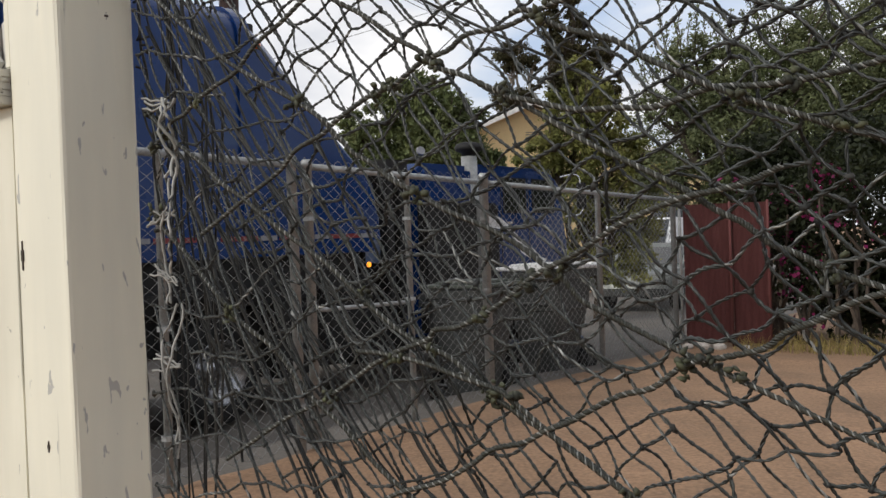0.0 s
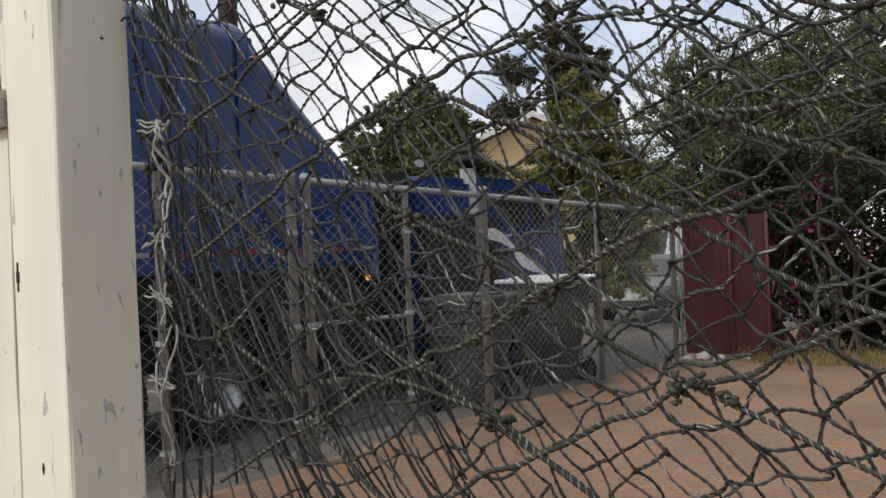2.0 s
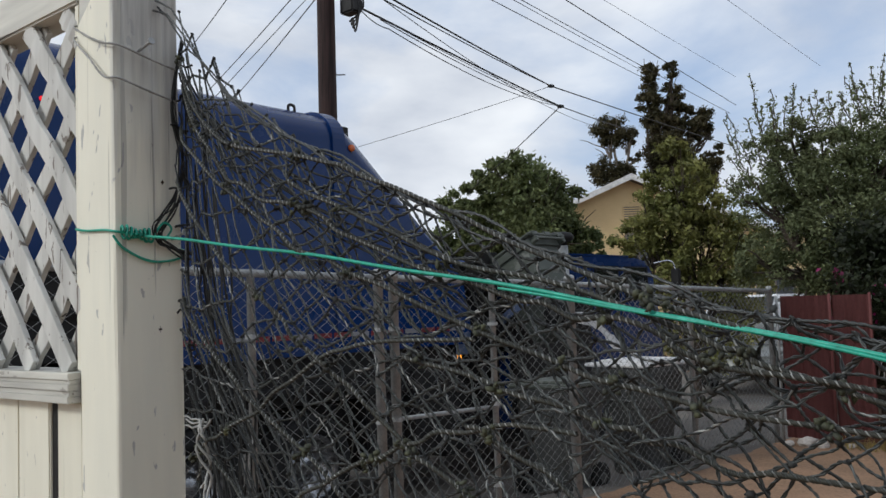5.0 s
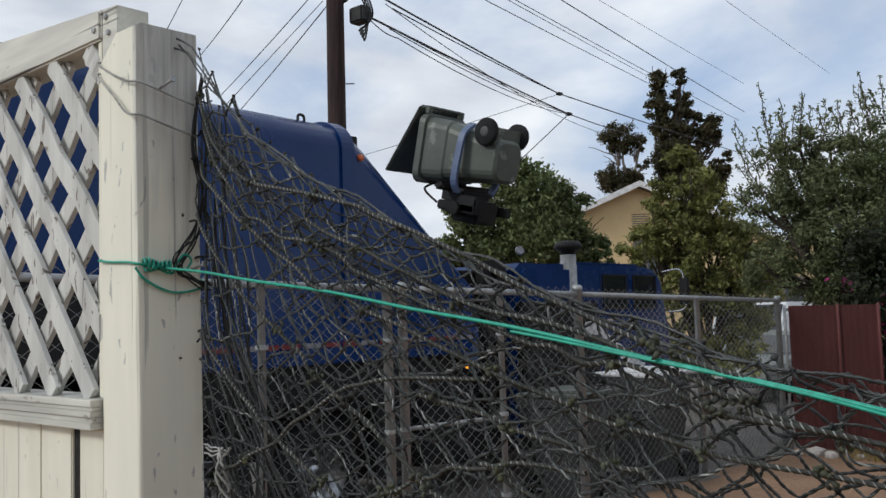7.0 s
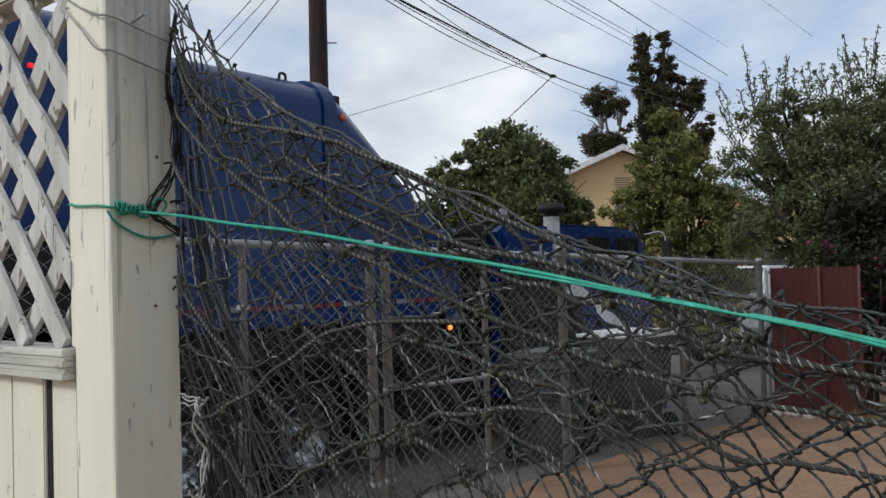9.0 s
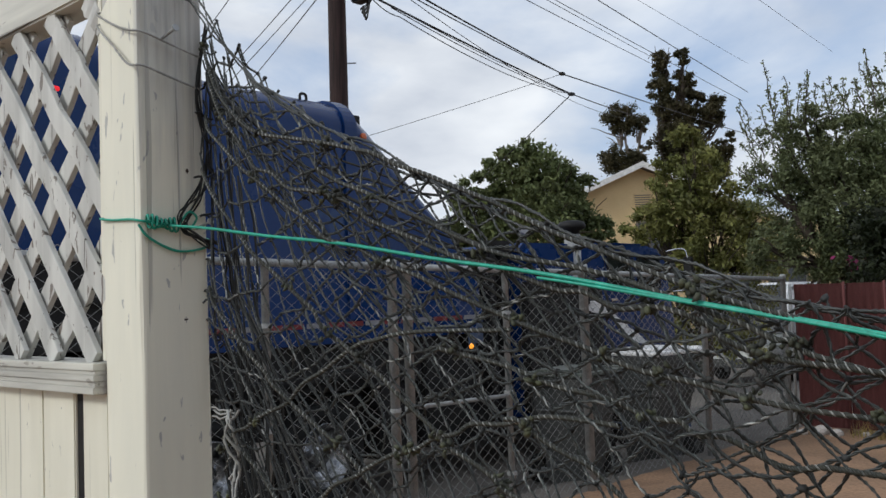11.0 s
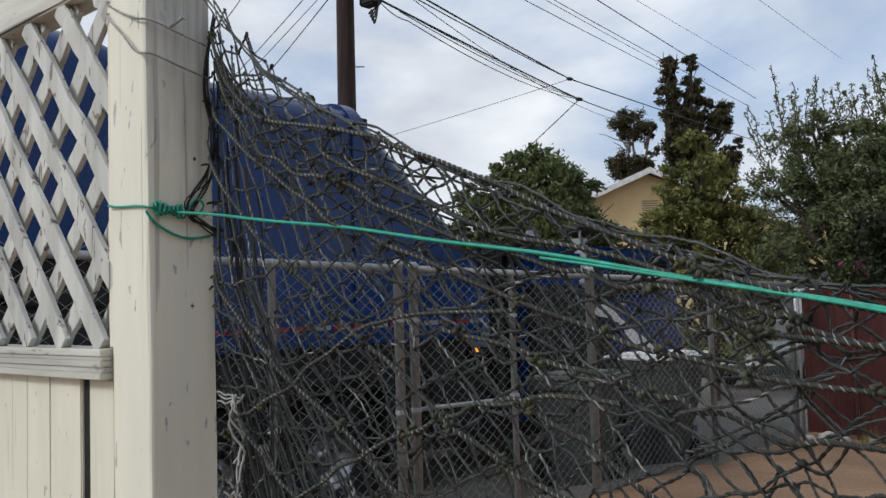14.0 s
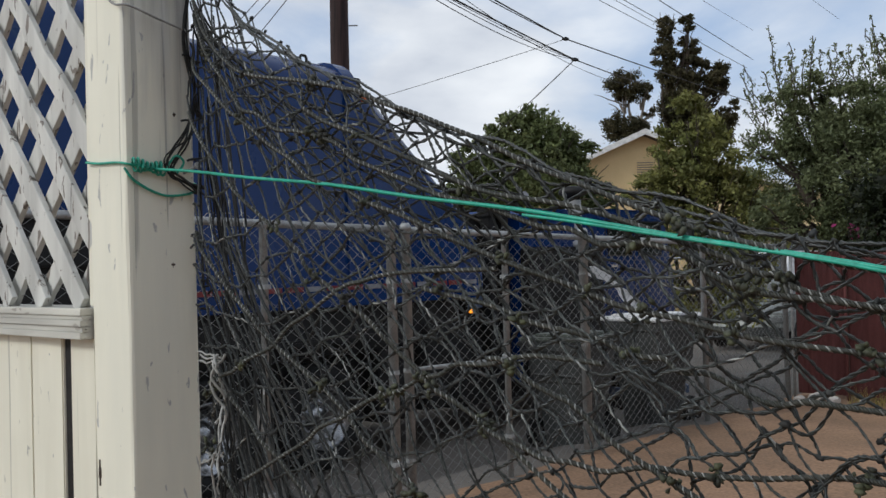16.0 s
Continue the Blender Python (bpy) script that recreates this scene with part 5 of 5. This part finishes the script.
def limb(bm, a, b, r0, r1, rng, seg=7):
    a, b = Vector(a), Vector(b)
    n = 5
    d = (b - a).normalized()
    s = d.cross(Vector((0.3, 0.8, 0.2))).normalized()
    t = d.cross(s)
    prev = None
    L = (b - a).length
    for k in range(n + 1):
        u = k / n
        c = a.lerp(b, u) + (s * rng.normal(0, 0.03) + t * rng.normal(0, 0.03)) * L * math.sin(math.pi * u)
        r = r0 + (r1 - r0) * u
        ring = [bm.verts.new(c + (s * math.cos(2 * math.pi * q / seg) + t * math.sin(2 * math.pi * q / seg)) * r) for q in range(seg)]
        if prev:
            for q in range(seg):
                bm.faces.new((prev[q], prev[(q + 1) % seg], ring[(q + 1) % seg], ring[q]))
        prev = ring


def tree(name, x, y, z0, top, lobes, leaf, mat, count, seed, label, bark="bark", trunk_r=0.15, aspect=0.5, shoots=()):
    """lobes: (dx, dy, z, rx, ry, rz) of the crown's masses, in metres, dx and dy from the trunk."""
    t = empty(name, x, y, z0, label=label, category="tree")
    rng = np.random.default_rng(seed)
    bm = bmesh.new()
    zf = min(l[2] - l[5] * 0.6 for l in lobes) - z0
    fork = max(zf, 0.5)
    limb(bm, (0, 0, -0.2), (0.05, 0.03, fork), trunk_r, trunk_r * .75, rng, 10)
    for l in lobes:
        limb(bm, (0.05, 0.03, fork * 0.95), (l[0], l[1], l[2] - z0), trunk_r * .6, trunk_r * .15, rng)
        for k in range(5):
            d = rng.normal(0, 1, 3) * np.array(l[3:6]) * 0.55
            limb(bm, (l[0] * .6, l[1] * .6, fork + (l[2] - z0 - fork) * .6), (l[0] + d[0], l[1] + d[1], l[2] - z0 + d[2]), trunk_r * .25, trunk_r * .06, rng, 5)
    part("trunk", bm, bark, t, smooth=True)
    vol = np.array([l[3] * l[4] * l[5] for l in lobes]) ** 0.75
    share = (count * vol / vol.sum()).astype(int)
    pts = []
    for l, n in zip(lobes, share):
        clumps = max(6, n // 90)
        c = rng.normal(0, 1, (clumps, 3))
        c /= np.linalg.norm(c, axis=1, keepdims=True)
        c *= (rng.uniform(0.15, 1.0, (clumps, 1)) ** 0.45)
        c = c * np.array(l[3:6]) + np.array([l[0], l[1], l[2] - z0])
        k = rng.integers(0, clumps, n)
        sp = 0.16 * (l[3] * l[4] * l[5]) ** (1 / 3)
        pts.append(c[k] + rng.normal(0, 1, (n, 3)) * sp * np.array([1, 1, 0.75]))
    stems = []
    for (dx, dy, za, ex, ey, zb) in shoots:
        q = np.linspace(0, 1, 10)[:, None]
        P = np.array([dx, dy, za - z0]) * (1 - q) + np.array([ex, ey, zb - z0]) * q + rng.normal(0, 0.012, (10, 3))
        stems.append(P)
        m = 46
        u = rng.uniform(1.5, 9, (m, 1))
        i = np.minimum(u.astype(int), 8)[:, 0]
        pts.append(P[i] + (P[i + 1] - P[i]) * (u - i[:, None]) + rng.normal(0, 1, (m, 3)) * 0.07 * (1.1 - u / 10))
    C = np.concatenate(pts)
    V, F = leaf_arrays(C, leaf, rng, aspect=aspect)
    tagged(arrays("crown", V, F, mat, t), kind="stuff")
    if stems:
        tagged(tubes("shoot", np.stack(stems), 0.007, bark, t, sides=4), kind="stuff")
    return t


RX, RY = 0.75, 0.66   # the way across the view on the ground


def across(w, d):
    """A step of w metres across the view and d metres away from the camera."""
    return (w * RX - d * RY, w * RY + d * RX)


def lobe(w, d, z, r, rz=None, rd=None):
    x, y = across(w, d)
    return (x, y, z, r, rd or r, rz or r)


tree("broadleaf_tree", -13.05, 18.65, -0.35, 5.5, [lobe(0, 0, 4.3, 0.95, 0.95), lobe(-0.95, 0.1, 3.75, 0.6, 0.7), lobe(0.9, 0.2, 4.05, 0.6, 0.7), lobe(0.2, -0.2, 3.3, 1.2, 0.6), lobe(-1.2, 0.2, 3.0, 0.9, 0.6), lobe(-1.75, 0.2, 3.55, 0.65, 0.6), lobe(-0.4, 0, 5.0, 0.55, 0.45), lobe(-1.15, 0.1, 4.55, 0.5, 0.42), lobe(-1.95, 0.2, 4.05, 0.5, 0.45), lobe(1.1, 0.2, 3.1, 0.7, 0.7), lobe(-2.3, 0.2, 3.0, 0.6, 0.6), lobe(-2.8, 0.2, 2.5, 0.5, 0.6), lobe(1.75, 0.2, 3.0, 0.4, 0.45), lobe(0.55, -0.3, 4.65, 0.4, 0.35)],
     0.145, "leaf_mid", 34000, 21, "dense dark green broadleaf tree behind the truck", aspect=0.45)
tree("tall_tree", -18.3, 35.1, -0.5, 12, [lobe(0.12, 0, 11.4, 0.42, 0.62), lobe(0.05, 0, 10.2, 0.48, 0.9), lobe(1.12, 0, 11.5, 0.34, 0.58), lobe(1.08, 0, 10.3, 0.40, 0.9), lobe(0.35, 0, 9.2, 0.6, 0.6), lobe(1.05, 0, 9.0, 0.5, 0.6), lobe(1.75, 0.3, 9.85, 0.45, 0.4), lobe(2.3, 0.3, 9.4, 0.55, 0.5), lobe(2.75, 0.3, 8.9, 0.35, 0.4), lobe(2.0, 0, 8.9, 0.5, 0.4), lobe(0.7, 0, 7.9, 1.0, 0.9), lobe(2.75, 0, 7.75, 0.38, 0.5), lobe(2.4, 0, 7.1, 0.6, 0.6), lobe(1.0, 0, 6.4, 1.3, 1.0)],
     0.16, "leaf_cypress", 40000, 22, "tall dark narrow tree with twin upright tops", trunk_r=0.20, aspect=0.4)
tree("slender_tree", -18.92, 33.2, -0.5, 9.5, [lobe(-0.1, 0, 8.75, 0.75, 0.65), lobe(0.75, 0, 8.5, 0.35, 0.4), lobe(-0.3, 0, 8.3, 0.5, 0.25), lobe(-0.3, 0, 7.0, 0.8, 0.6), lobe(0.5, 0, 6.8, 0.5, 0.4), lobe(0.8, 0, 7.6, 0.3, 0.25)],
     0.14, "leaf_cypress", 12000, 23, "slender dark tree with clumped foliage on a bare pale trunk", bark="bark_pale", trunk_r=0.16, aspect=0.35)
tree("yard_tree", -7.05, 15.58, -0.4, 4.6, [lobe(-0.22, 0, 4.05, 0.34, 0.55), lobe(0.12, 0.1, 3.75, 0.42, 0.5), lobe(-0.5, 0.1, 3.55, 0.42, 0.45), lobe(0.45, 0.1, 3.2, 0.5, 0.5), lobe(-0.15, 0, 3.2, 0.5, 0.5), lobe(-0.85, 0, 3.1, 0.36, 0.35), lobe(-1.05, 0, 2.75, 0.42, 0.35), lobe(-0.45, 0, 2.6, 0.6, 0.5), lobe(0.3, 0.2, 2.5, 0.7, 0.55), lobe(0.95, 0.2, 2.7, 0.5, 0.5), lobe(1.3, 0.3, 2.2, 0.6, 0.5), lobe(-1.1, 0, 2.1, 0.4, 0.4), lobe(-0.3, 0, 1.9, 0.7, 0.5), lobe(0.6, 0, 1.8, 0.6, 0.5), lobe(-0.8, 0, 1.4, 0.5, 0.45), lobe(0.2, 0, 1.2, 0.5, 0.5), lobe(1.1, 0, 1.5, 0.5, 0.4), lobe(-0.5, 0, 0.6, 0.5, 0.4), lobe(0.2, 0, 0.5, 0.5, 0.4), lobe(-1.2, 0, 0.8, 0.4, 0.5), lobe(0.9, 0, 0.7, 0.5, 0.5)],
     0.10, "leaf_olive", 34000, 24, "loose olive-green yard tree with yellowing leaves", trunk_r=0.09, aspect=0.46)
E_SH = []
shoot_rng = random.Random(17)
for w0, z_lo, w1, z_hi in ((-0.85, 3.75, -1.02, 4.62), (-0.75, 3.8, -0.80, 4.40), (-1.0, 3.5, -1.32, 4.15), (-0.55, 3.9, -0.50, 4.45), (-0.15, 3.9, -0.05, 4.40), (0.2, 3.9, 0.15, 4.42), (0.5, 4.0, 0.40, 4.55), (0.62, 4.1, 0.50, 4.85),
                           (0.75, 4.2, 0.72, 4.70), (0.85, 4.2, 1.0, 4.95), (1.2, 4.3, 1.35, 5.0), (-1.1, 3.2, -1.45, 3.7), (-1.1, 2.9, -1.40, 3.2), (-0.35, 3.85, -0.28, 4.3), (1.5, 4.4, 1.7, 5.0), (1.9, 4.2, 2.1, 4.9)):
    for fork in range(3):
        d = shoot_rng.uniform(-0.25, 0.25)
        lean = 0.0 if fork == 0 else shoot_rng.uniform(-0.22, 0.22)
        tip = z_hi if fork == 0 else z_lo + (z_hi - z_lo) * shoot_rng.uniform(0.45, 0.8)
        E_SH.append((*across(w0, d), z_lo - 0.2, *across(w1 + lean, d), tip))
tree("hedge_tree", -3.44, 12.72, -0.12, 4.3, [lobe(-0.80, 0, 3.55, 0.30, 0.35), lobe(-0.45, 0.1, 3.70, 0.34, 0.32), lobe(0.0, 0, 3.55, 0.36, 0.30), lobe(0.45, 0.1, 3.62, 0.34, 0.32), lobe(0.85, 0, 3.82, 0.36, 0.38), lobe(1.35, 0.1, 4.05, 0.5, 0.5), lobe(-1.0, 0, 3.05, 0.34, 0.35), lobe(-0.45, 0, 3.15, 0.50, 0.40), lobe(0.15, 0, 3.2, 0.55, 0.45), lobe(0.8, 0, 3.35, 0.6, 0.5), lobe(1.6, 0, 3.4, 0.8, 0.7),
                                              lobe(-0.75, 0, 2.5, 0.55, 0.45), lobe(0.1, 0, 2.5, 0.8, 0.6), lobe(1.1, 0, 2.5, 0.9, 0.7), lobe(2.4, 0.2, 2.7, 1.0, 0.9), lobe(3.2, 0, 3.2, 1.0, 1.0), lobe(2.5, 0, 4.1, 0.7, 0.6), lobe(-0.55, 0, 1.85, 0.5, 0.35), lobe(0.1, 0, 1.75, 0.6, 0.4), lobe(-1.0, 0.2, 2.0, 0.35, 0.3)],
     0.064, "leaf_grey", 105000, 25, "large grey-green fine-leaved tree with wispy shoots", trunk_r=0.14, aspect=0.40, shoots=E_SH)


def hedge(name, x, y, lobes, mat, leaf, count, seed, label, flowers=0):
    t = empty(name, x, y, -0.12, label=label, category="shrub")
    rng = np.random.default_rng(seed)
    pts = []
    for l in lobes:
        n = count // len(lobes)
        k = max(8, n // 60)
        c = rng.normal(0, 1, (k, 3))
        c /= np.linalg.norm(c, axis=1, keepdims=True)
        c = c * rng.uniform(0.3, 1, (k, 1)) * np.array(l[3:6]) + np.array(l[:3])
        q = rng.integers(0, k, n)
        pts.append(c[q] + rng.normal(0, 0.10, (n, 3)))
    C = np.concatenate(pts)
    C = C[C[:, 2] > 0.02]
    V, F = leaf_arrays(C, leaf, rng, aspect=0.5)
    tagged(arrays("foliage", V, F, mat, t), kind="stuff")
    if flowers:
        k = rng.integers(0, len(C), 44)
        C2 = (C[k][:, None] + rng.normal(0, 0.07, (44, flowers // 44, 3))).reshape(-1, 3) + np.array([0, -0.16, 0])
        V, F = leaf_arrays(C2, 0.055, rng, aspect=0.8)
        tagged(arrays("blossom", V, F, "flower", t, "magenta papery flowers"), kind="stuff")
    bm = bmesh.new()
    for l in lobes:
        for q in range(4):
            limb(bm, (l[0] + rng.normal(0, .1), l[1] + rng.normal(0, .1), 0), (l[0] + rng.normal(0, .3), l[1] + rng.normal(0, .3), l[2]), 0.03, 0.012, rng, 5)
    tagged(part("stem", bm, "bark", t), kind="stuff")
    return t


# both shrubs carry the overhang's shade in their leaf colour
hedge("dark_shrub", -1.6, 10.9, [(0.2, 0, 1.4, 0.9, 0.5, 1.1), (1.6, 0.2, 1.5, 0.9, 0.6, 1.2), (-0.9, 0.4, 2.1, 0.5, 0.4, 0.4), (0.4, 0.2, 2.2, 0.7, 0.4, 0.4), (3.0, 0.2, 1.2, 1.0, 0.6, 1.1), (-0.7, 0.5, 1.5, 0.6, 0.5, 0.8), (0.3, -0.2, 0.5, 0.9, 0.4, 0.5), (1.8, -0.1, 0.5, 1.0, 0.4, 0.5), (3.2, 0, 0.5, 1.0, 0.4, 0.5)], "leaf_shaded", 0.09, 30000, 31, "shrubbery behind the yard with its shade put into the leaf colour")
hedge("bougainvillea", -2.25, 9.85, [(0.1, 0.1, 1.45, 0.4, 0.25, 0.5), (0.5, 0.1, 1.0, 0.35, 0.25, 0.8), (0.9, 0.15, 1.7, 0.5, 0.3, 0.5), (1.6, 0.2, 1.5, 0.5, 0.3, 0.6)], "leaf_shaded", 0.07, 6000, 32, "bougainvillea with shade in its leaf colour and sparse magenta flowers", flowers=352)


def dry_grass():
    rng = np.random.default_rng(5)
    n = 2600
    P = np.stack([rng.uniform(-2.3, 4, n), 9.0 + np.abs(rng.normal(0, 0.45, n)), np.zeros(n) - 0.08], -1)
    h = rng.uniform(0.05, 0.2, n)
    lean = rng.normal(0, 0.05, (n, 2))
    q = np.linspace(0, 1, 4)
    L = P[:, None, :] + np.stack([lean[:, :1] * q ** 2, lean[:, 1:] * q ** 2, h[:, None] * q], -1)
    R = np.repeat((0.004 * (1.05 - q))[None], n, 0)
    ob = tubes("dry_grass", L, R, "dry_grass", sides=3)
    tagged(ob, "strip of dry yellow grass at the yard's edge", "grass", kind="stuff")


dry_grass()


def rock(name, x, y, r, seed):
    bm = bmesh.new()
    bmesh.ops.create_icosphere(bm, subdivisions=2, radius=r)
    for v in bm.verts:
        v.co *= 1 + 0.35 * noise.noise(v.co * (2.2 / r) + Vector((seed, 0, 0)))
        v.co.z *= 0.7
    ob = part(name, bm, "stone")
    ob.matrix_basis = pose(x, y, ground_z(x, y) + r * 0.35 - 0.02, 0, 0, seed * 40)
    tagged(ob, "pale rough stone at the foot of the red fence", "stone", "stones by the fence")


for k, (x, y, r) in enumerate(((-2.62, 9.15, 0.10), (-2.45, 9.1, 0.07), (-2.78, 9.05, 0.06), (-2.2, 9.2, 0.05))):
    rock("stone", x, y, r, k + 1)


# ---- house, van and car beyond ----
def house():
    h = empty("house", -15.05, 26.62, -0.72, 42, label="cream stucco house with a gabled roof and white eaves", category="house")
    # own space: x across the view, y away
    bm = prism([(-2.4, 0), (7.5, 0), (7.5, 4.2), (4.9, 4.4), (0.4, 6.35), (-2.4, 5.2)], "y", 0.0, 9.0)
    part("wall", bm, "stucco", h)
    part("roof", prism([(-2.75, 5.02), (-2.75, 5.14), (0.4, 6.50), (5.6, 4.30), (5.6, 4.15), (0.4, 6.36)], "y", -0.45, 9.3), "shingle", h)
    part("fascia", prism([(-2.78, 4.98), (-2.78, 5.15), (0.4, 6.53), (5.6, 4.32), (5.6, 4.14), (0.4, 6.33)], "y", -0.50, -0.452), "trim_white", h)
    for x0, x1, z0, z1 in ((0.25, 1.0, 3.3, 4.5), (4.6, 5.8, 2.1, 3.1)):
        w = part("window", boxes((x0, x1, -0.03, 0.02, z0, z1)), "glass_dark", h)
        part("window_frame", boxes((x0 - .07, x0, -0.05, 0.02, z0 - .07, z1 + .07), (x1, x1 + .07, -0.05, 0.02, z0 - .07, z1 + .07), (x0, x1, -0.05, 0.02, z1, z1 + .07), (x0, x1, -0.05, 0.02, z0 - .07, z0), ((x0 + x1) / 2 - .02, (x0 + x1) / 2 + .02, -0.045, 0.0, z0, z1)), "bare_wood", w)
    vent = part("gable_vent", boxes((0.15, 0.75, -0.03, 0.02, 5.0, 5.5)), "stucco", h)
    bm = bmesh.new()
    for k in range(6):
        box(bm, 0.18, 0.72, -0.05, -0.02, 5.03 + k * 0.078, 5.06 + k * 0.078)
    part("louvre", bm, "bare_wood", vent)
    return h


house()


def vehicle(name, x, y, rz, L, W, H, mat, label, boxy=False):
    v = empty(name, x, y, ground_z(x, y) + 0.01, rz, label=label, category="car" if not boxy else "van")
    if boxy:
        prof = [(-L / 2, 0.35), (-L / 2, H - 0.1), (-L / 2 + .1, H), (L / 2 - 1.1, H), (L / 2 - .45, H * .62), (L / 2 - .05, H * .55), (L / 2, 0.4)]
    else:
        prof = [(-L / 2, 0.35), (-L / 2 + .05, H * .62), (-L / 2 + .6, H * .66), (-L / 2 + 1.2, H), (L / 2 - 2.0, H), (L / 2 - 1.2, H * .66), (L / 2 - .15, H * .55), (L / 2, 0.4)]
    part("body", prism(prof, "y", -W / 2, W / 2, bevel=0.05), mat, v)
    if boxy:
        part("windscreen", prism([(L / 2 - 1.04, H - .06), (L / 2 - .46, H * .65), (L / 2 - .44, H * .65), (L / 2 - 1.02, H - .06)], "y", -W / 2 + .12, W / 2 - .12), "glass_dark", v)
    else:
        part("windscreen", prism([(L / 2 - 1.97, H - .04), (L / 2 - 1.24, H * .69), (L / 2 - 1.21, H * .69), (L / 2 - 1.94, H - .04)], "y", -W / 2 + .12, W / 2 - .12), "glass_dark", v)
        part("rear_window", prism([(-L / 2 + 1.17, H - .05), (-L / 2 + .66, H * .69), (-L / 2 + .63, H * .69), (-L / 2 + 1.14, H - .05)], "y", -W / 2 + .12, W / 2 - .12), "glass_dark", v)
        for s in (-1, 1):
            part("side_window", prism([(-L / 2 + .85, H * .70), (-L / 2 + 1.22, H - .07), (L / 2 - 2.03, H - .07), (L / 2 - 1.4, H * .70)], "y", s * (W / 2 - .005), s * (W / 2 + .006)), "glass_dark", v)
    for sx in (-1, 1):
        for sy in (-1, 1):
            w = part("wheel", lathe([(0.18, -0.1), (0.31, -0.1), (0.33, -0.07), (0.33, 0.07), (0.31, 0.1), (0.18, 0.1)], Matrix.Translation((sx * (L / 2 - .85), sy * (W / 2 - .1), 0.33)) @ pose(0, 0, 0, 90, 0, 0), seg=22), "rubber", v, smooth=True)
            part("rim", lathe([(0.18, -0.105), (0.18, 0.105)], Matrix.Translation((sx * (L / 2 - .85), sy * (W / 2 - .1), 0.33)) @ pose(0, 0, 0, 90, 0, 0), seg=18), "galv", w)
    for s in (-1, 1):
        part("headlight", boxes((L / 2 - .12, L / 2 - .02, s * W * .36 - .14, s * W * .36 + .14, H * .42, H * .50), bevel=0.02), "galv", v)
        part("tail_light", boxes((-L / 2 - .01, -L / 2 + .06, s * W * .40 - .09, s * W * .40 + .09, H * .45, H * .58), bevel=0.01), "tape_red", v)
    part("bumper", boxes((L / 2 - .06, L / 2 + .04, -W / 2 + .05, W / 2 - .05, 0.32, 0.5), bevel=0.03), "bin_dark", v)
    return v


vehicle("parked_car", -7.55, 20.0, 276, 4.4, 1.75, 1.42, "car_paint", "silver-green parked car in the alley")
vehicle("parked_van", -10.1, 26.0, 276, 5.0, 2.0, 2.1, "car_white", "white parked van further down the alley", True)


# ---- what moves ----
LIFT = [  # seconds, across the truck, along it, height of the bin's middle, tilt
    (0.0, -4.05, 8.30, 0.17, 0), (4.3, -4.05, 8.30, 0.17, 0), (4.9, -4.9, 7.9, 1.3, 20), (5.4, -5.1, 6.9, 2.7, 70), (5.8, -5.1, 6.27, 3.02, 127), (6.1, -5.1, 6.36, 2.95, 131), (6.4, -5.1, 6.23, 2.93, 132),
    (6.6, -5.1, 6.28, 3.01, 120), (6.8, -5.1, 6.49, 3.07, 93), (7.0, -5.1, 6.70, 3.16, 76), (7.2, -5.1, 6.75, 2.96, 66), (7.4, -5.1, 7.11, 2.70, 54), (7.5, -5.1, 7.27, 2.47, 46), (7.6, -5.1, 7.40, 2.26, 42),
    (7.7, -5.1, 7.66, 2.14, 37), (7.8, -5.1, 7.77, 1.92, 31), (7.9, -5.05, 7.84, 1.66, 24), (8.0, -5.0, 7.98, 1.40, 17), (8.15, -4.7, 8.12, 0.86, 6), (8.4, -4.05, 8.30, 0.17, 0), (16.0, -4.05, 8.30, 0.17, 0)]


def motions():
    def bin_pose(x, y, z, a):
        return pose(x, y, z, 0, -a, 0) @ Matrix.Translation((0, 0, -0.52))
    walk(lifted_bin, [(t, bin_pose(x, y, z, a)) for t, x, y, z, a in LIFT])
    inv = Matrix.Translation((TX, 0, TZ)).inverted()
    cover = [o for o in lifted_bin.children if o.name.startswith("lid")][0]
    walk(cover, [(t, pose(0.40, 0, 1.01, 0, a, 0)) for t, a in ((0.0, 0), (5.1, 0), (5.5, 30), (5.8, 42), (6.4, 45), (6.8, 36), (7.0, 28), (7.2, 10), (7.35, 0), (16.0, 0))])
    walk(grip, [(t, inv @ bin_pose(x, y, z, a)) for t, x, y, z, a in LIFT])


motions()
